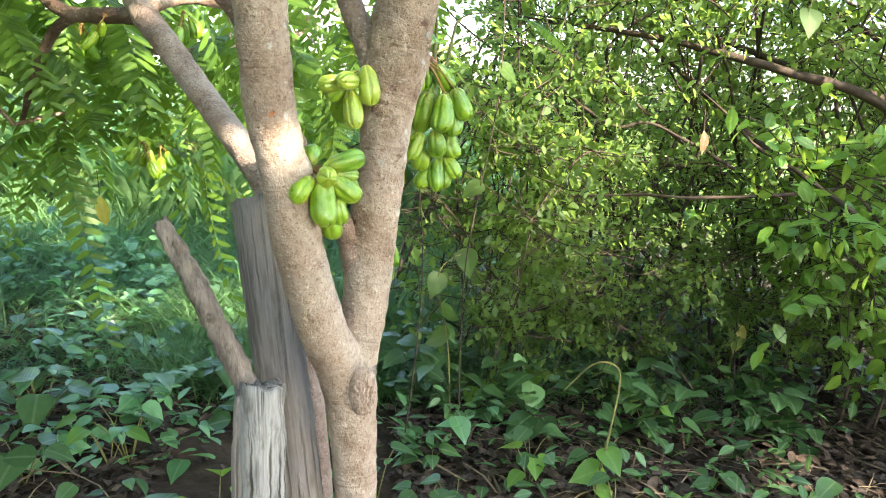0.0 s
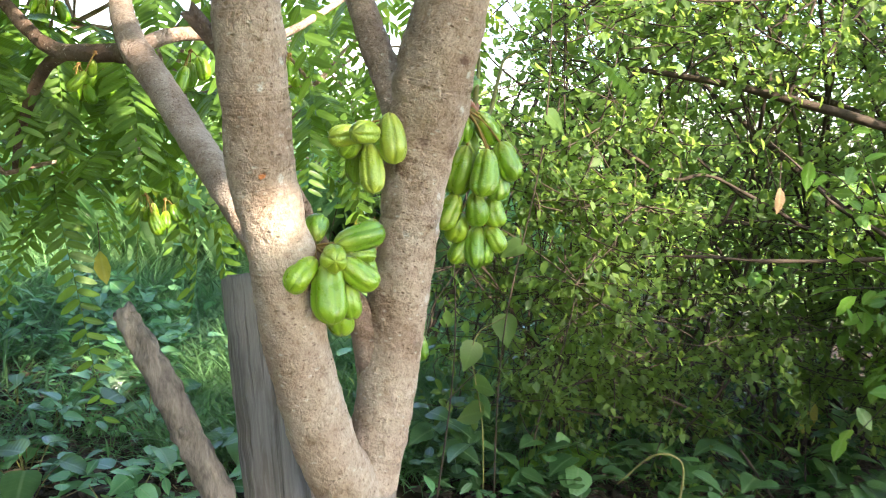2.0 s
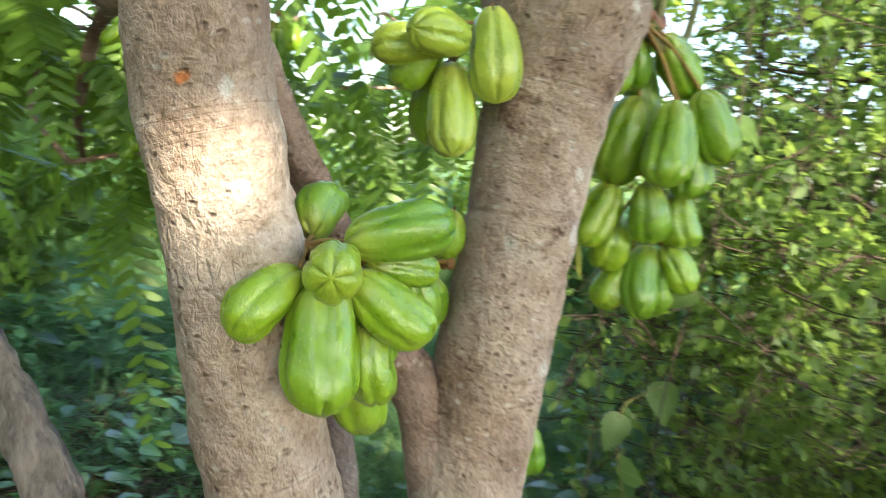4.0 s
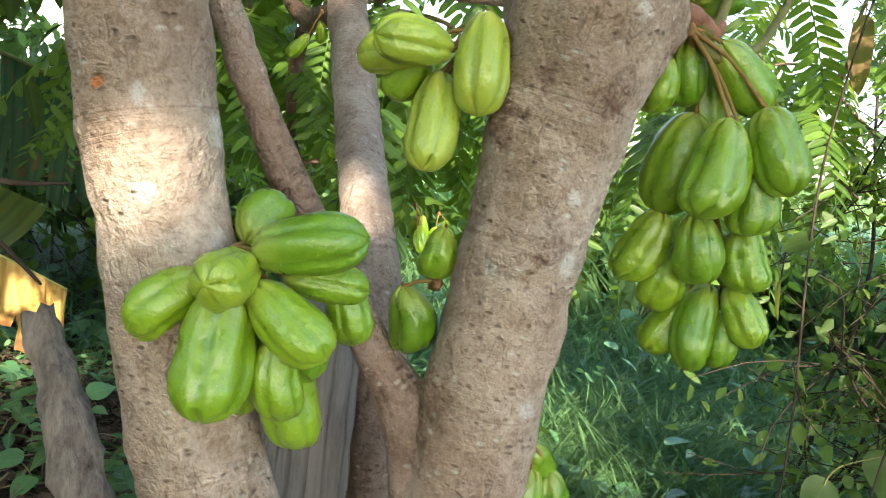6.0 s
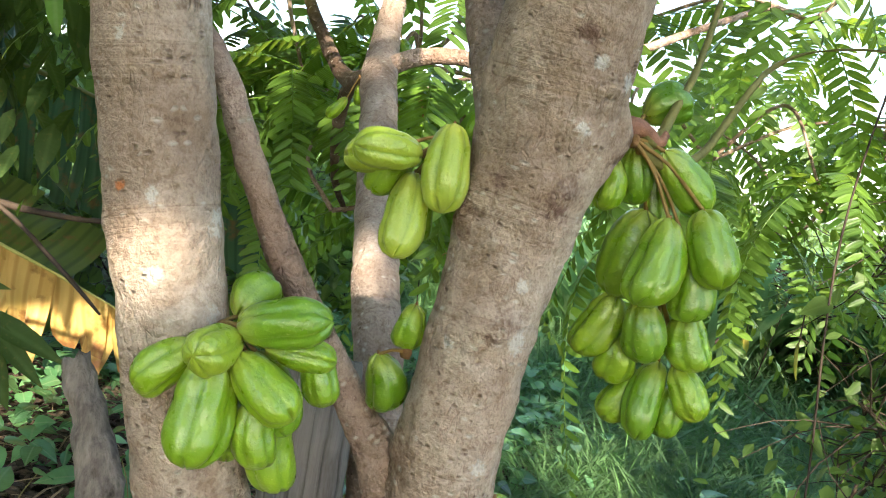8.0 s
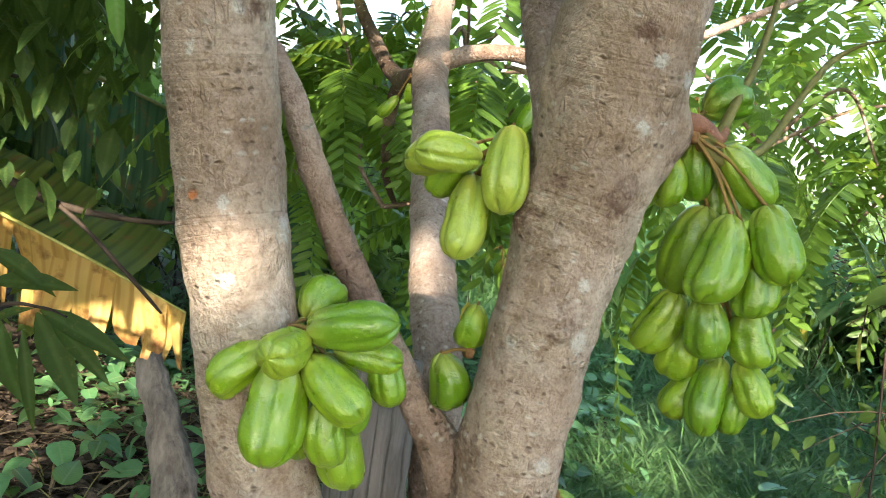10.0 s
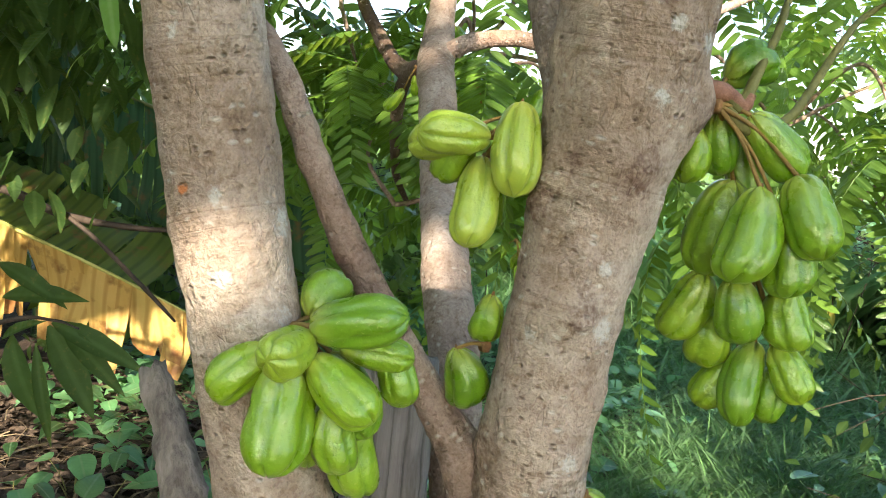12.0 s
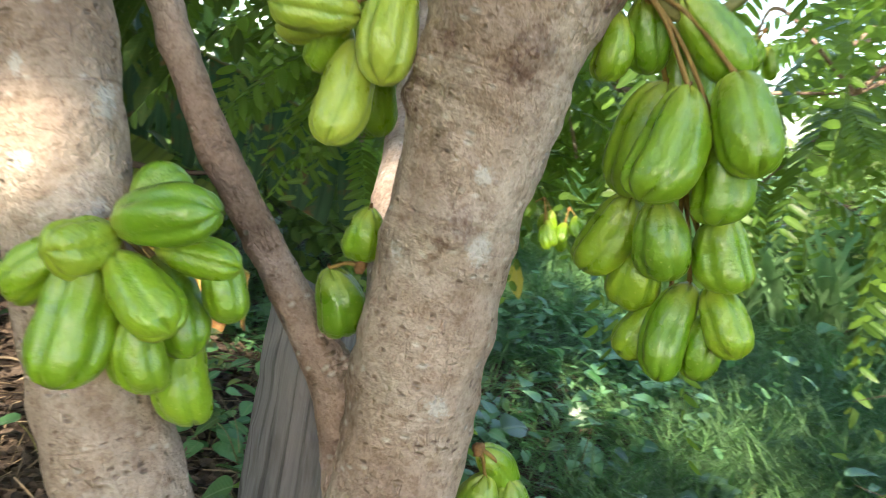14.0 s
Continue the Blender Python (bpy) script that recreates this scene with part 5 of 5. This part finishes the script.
bare_branch([(0.45, 2.95, 0.80, 0.004), (0.78, 2.762, 0.855, 0.007), (0.983, 2.694, 0.866, 0.009), (1.294, 2.67, 0.896, 0.011), (1.675, 2.745, 0.935, 0.013), (2.4, 2.9, 0.9, 0.016), (2.7, 3.0, 0.0, 0.02)])
bare_branch([(0.98, 2.78, 1.22, 0.004), (1.072, 2.743, 1.143, 0.007), (1.172, 2.713, 1.047, 0.010), (1.328, 2.681, 0.963, 0.013), (1.556, 2.517, 0.774, 0.015), (1.9, 2.4, 0.4, 0.018), (2.1, 2.4, -0.02, 0.022)])
bare_branch([(0.45, 3.3, 1.46, 0.004), (0.704, 3.144, 1.428, 0.009), (0.965, 3.009, 1.388, 0.012), (1.326, 2.854, 1.301, 0.016), (1.662, 2.802, 1.206, 0.018), (2.4, 2.8, 0.8, 0.022), (2.8, 2.9, -0.02, 0.028)], 1.0)
bare_branch([(0.36, 3.42, 1.55, 0.003), (0.42, 3.36, 1.40, 0.005), (0.499, 3.234, 1.271, 0.007), (0.763, 3.066, 1.078, 0.009), (0.975, 3.045, 1.071, 0.010), (1.6, 3.1, 0.7, 0.013), (1.9, 3.2, -0.02, 0.016)])
bare_branch([(0.905, 3.563, 1.560, 0.006), (1.031, 3.491, 1.518, 0.009), (1.278, 3.401, 1.443, 0.011), (1.469, 3.316, 1.369, 0.014), (1.667, 3.231, 1.297, 0.017), (1.877, 3.145, 1.230, 0.019), (2.152, 3.018, 0.991, 0.022), (2.7, 2.95, 0.5, 0.028), (2.75, 2.95, -0.02, 0.032)], 1.0)
bare_branch([(1.521, 3.422, 1.660, 0.008), (1.671, 3.324, 1.584, 0.011), (1.877, 3.210, 1.460, 0.015), (2.138, 3.082, 1.291, 0.018), (2.8, 3.0, 0.6, 0.024), (2.85, 3.0, -0.02, 0.028)], 1.0)
bare_branch([(0.925, 3.443, 1.484, 0.006), (1.046, 3.325, 1.341, 0.009), (1.299, 3.176, 1.109, 0.011), (1.485, 3.048, 0.951, 0.014), (1.693, 2.910, 0.752, 0.017), (2.3, 2.9, 0.5, 0.022), (2.45, 2.95, -0.02, 0.026)], 1.0)


def vine(label, path, leaves, mat, size, bark=None):
    v = thing("vine", label, "vine", "hanging vines", path[0][:3])
    put("stem", tube(path, 6, 40, 0.001, 30), bark or STEM_GREEN, v)
    c = spline(path, 40)
    for u, turn, droop in leaves:
        p = c[int(u * 39), :3]
        w = np.array((math.cos(turn), math.sin(turn), -droop))
        lv, lf, lu = leaf_cloud(HEART, [p], [w], [(-0.4 * math.cos(turn), -0.4 * math.sin(turn) - 0.4, 0.6)], [size * rng.uniform(0.85, 1.15)])
        put("leaf", (lv, lf.tolist(), lu), mat, v)
    return v


vine("thin vine with two dark heart-shaped leaves", [(0.20, 2.72, 0.0, 0.003), (0.17, 2.70, 0.3, 0.0025), (0.12, 2.68, 0.56, 0.002), (0.22, 2.74, 0.64, 0.0015)], [(0.68, 4.2, 1.6), (0.98, 5.0, 1.6), (0.4, 2.6, 0.4), (0.5, 0.5, 0.3)], THICKET, 0.095)
vine("arching young shoot with a bent tip", [(0.559, 2.155, -0.02, 0.004), (0.575, 2.17, 0.12, 0.0038), (0.593, 2.182, 0.22, 0.0035), (0.621, 2.219, 0.385, 0.003), (0.595, 2.228, 0.43, 0.0028), (0.54, 2.24, 0.42, 0.0025), (0.476, 2.272, 0.33, 0.002)], [(0.12, 0.4, 0.2), (0.2, 3.4, 0.2), (0.3, 5.0, 0.3)], YOUNG, 0.09)
vine("thin vine hanging from the thicket", [(1.02, 2.14, 1.75, 0.002), (0.99, 2.13, 1.55, 0.002), (0.967, 2.125, 1.42, 0.0015)], [(0.98, 4.6, 1.5)], THICKET, 0.068)
vine("thin climbing vine with small leaves", [(0.02, 2.45, 0.0, 0.003), (0.05, 2.46, 0.6, 0.0022), (0.0, 2.48, 1.2, 0.0022), (0.06, 2.55, 1.8, 0.002), (0.10, 2.7, 2.2, 0.0015)], [(0.35, 1.0, 0.5), (0.45, 3.4, 0.5), (0.62, 0.2, 0.6), (0.75, 5.1, 0.5)], THICKET, 0.06, TWIG)
vine("thin climbing vine with small leaves", [(0.22, 2.65, 0.0, 0.003), (0.20, 2.62, 0.6, 0.0022), (0.27, 2.64, 1.2, 0.0022), (0.25, 2.7, 1.8, 0.002)], [(0.3, 1.0, 0.5), (0.5, 3.4, 0.5), (0.7, 0.2, 0.6), (0.9, 5.1, 0.5)], THICKET, 0.07, TWIG)


def single_leaf(label, at, way, up, size, mat, template=OVAL):
    lf = thing("leaf_sprig", label, "leaf", at=at)
    v, f, u = leaf_cloud(template, [at], [way], [up], [size])
    put("blade", (v, f.tolist(), u), mat, lf)
    e = np.array(at) - 0.5 * size * unit(np.array(way, float)) + np.array((0, 0, 0.03))
    put("stalk", tube([(*at, 0.0014), (*e, 0.0016)], 5, 6, cap=False), TWIG, lf)


single_leaf("yellowing leaf caught upright among the litter", (1.382, 3.046, 0.33), (-0.25, -0.2, -1.0), (-0.3, -0.9, 0.2), 0.13, YELLOW_LEAF)
single_leaf("dry brown leaf caught on a twig", (0.851, 2.403, 1.10), (0.1, -0.1, -1.0), (0.2, -1, 0.1), 0.07, DEAD_LEAF)
single_leaf("dry brown leaf hanging on a vine", (-0.028, 2.492, 0.965), (0.05, 0.0, -1.0), (-0.9, -0.4, 0.1), 0.075, DEAD_LEAF, LANCE)
single_leaf("curled dead leaf hanging from the thicket", (-0.017, 3.119, 1.56), (0.08, 0.0, -1.0), (-0.4, -0.9, 0.1), 0.19, DEAD_LEAF, LANCE)
single_leaf("small yellow leaf on a vine", (-0.287, 3.417, 0.82), (0.1, 0.0, -1.0), (-0.4, -0.9, 0.1), 0.06, YELLOW_LEAF)
single_leaf("yellow leaf hanging at the end of a frond", (-0.95, 2.62, 0.78), (0.15, 0.0, -1.0), (0.1, -1, 0.1), 0.10, YELLOW_LEAF)
single_leaf("fresh green leaf hanging close to the stem", (-0.83, 1.481, 1.33), (0.15, 0.02, -1.0), (0.3, -0.9, 0.1), 0.09, YOUNG, LANCE)

# branches of the shaded shrub that cross in front of the banana leaf
bough = thing("shrub_bough", "brown bough reaching across from a shaded shrub", "branch", at=(-2.3, 1.9, 0.9))
put("branch", tube([(-2.35, 1.85, 0.6, 0.014), (-2.15, 1.83, 0.85, 0.013), (-1.929, 1.856, 0.923, 0.011), (-1.746, 1.921, 0.885, 0.010), (-1.549, 2.003, 0.88, 0.007), (-1.4, 2.06, 0.9, 0.004)], 9, 50, 0.002, 30), TWIG, bough)
put("branch", tube([(-1.72, 1.92, 0.885, 0.006), (-1.64, 1.945, 0.845, 0.006), (-1.565, 1.975, 0.79, 0.0055), (-1.47, 2.0, 0.73, 0.005), (-1.399, 2.016, 0.685, 0.003)], 8, 30, 0.0015, 30), TWIG, bough)
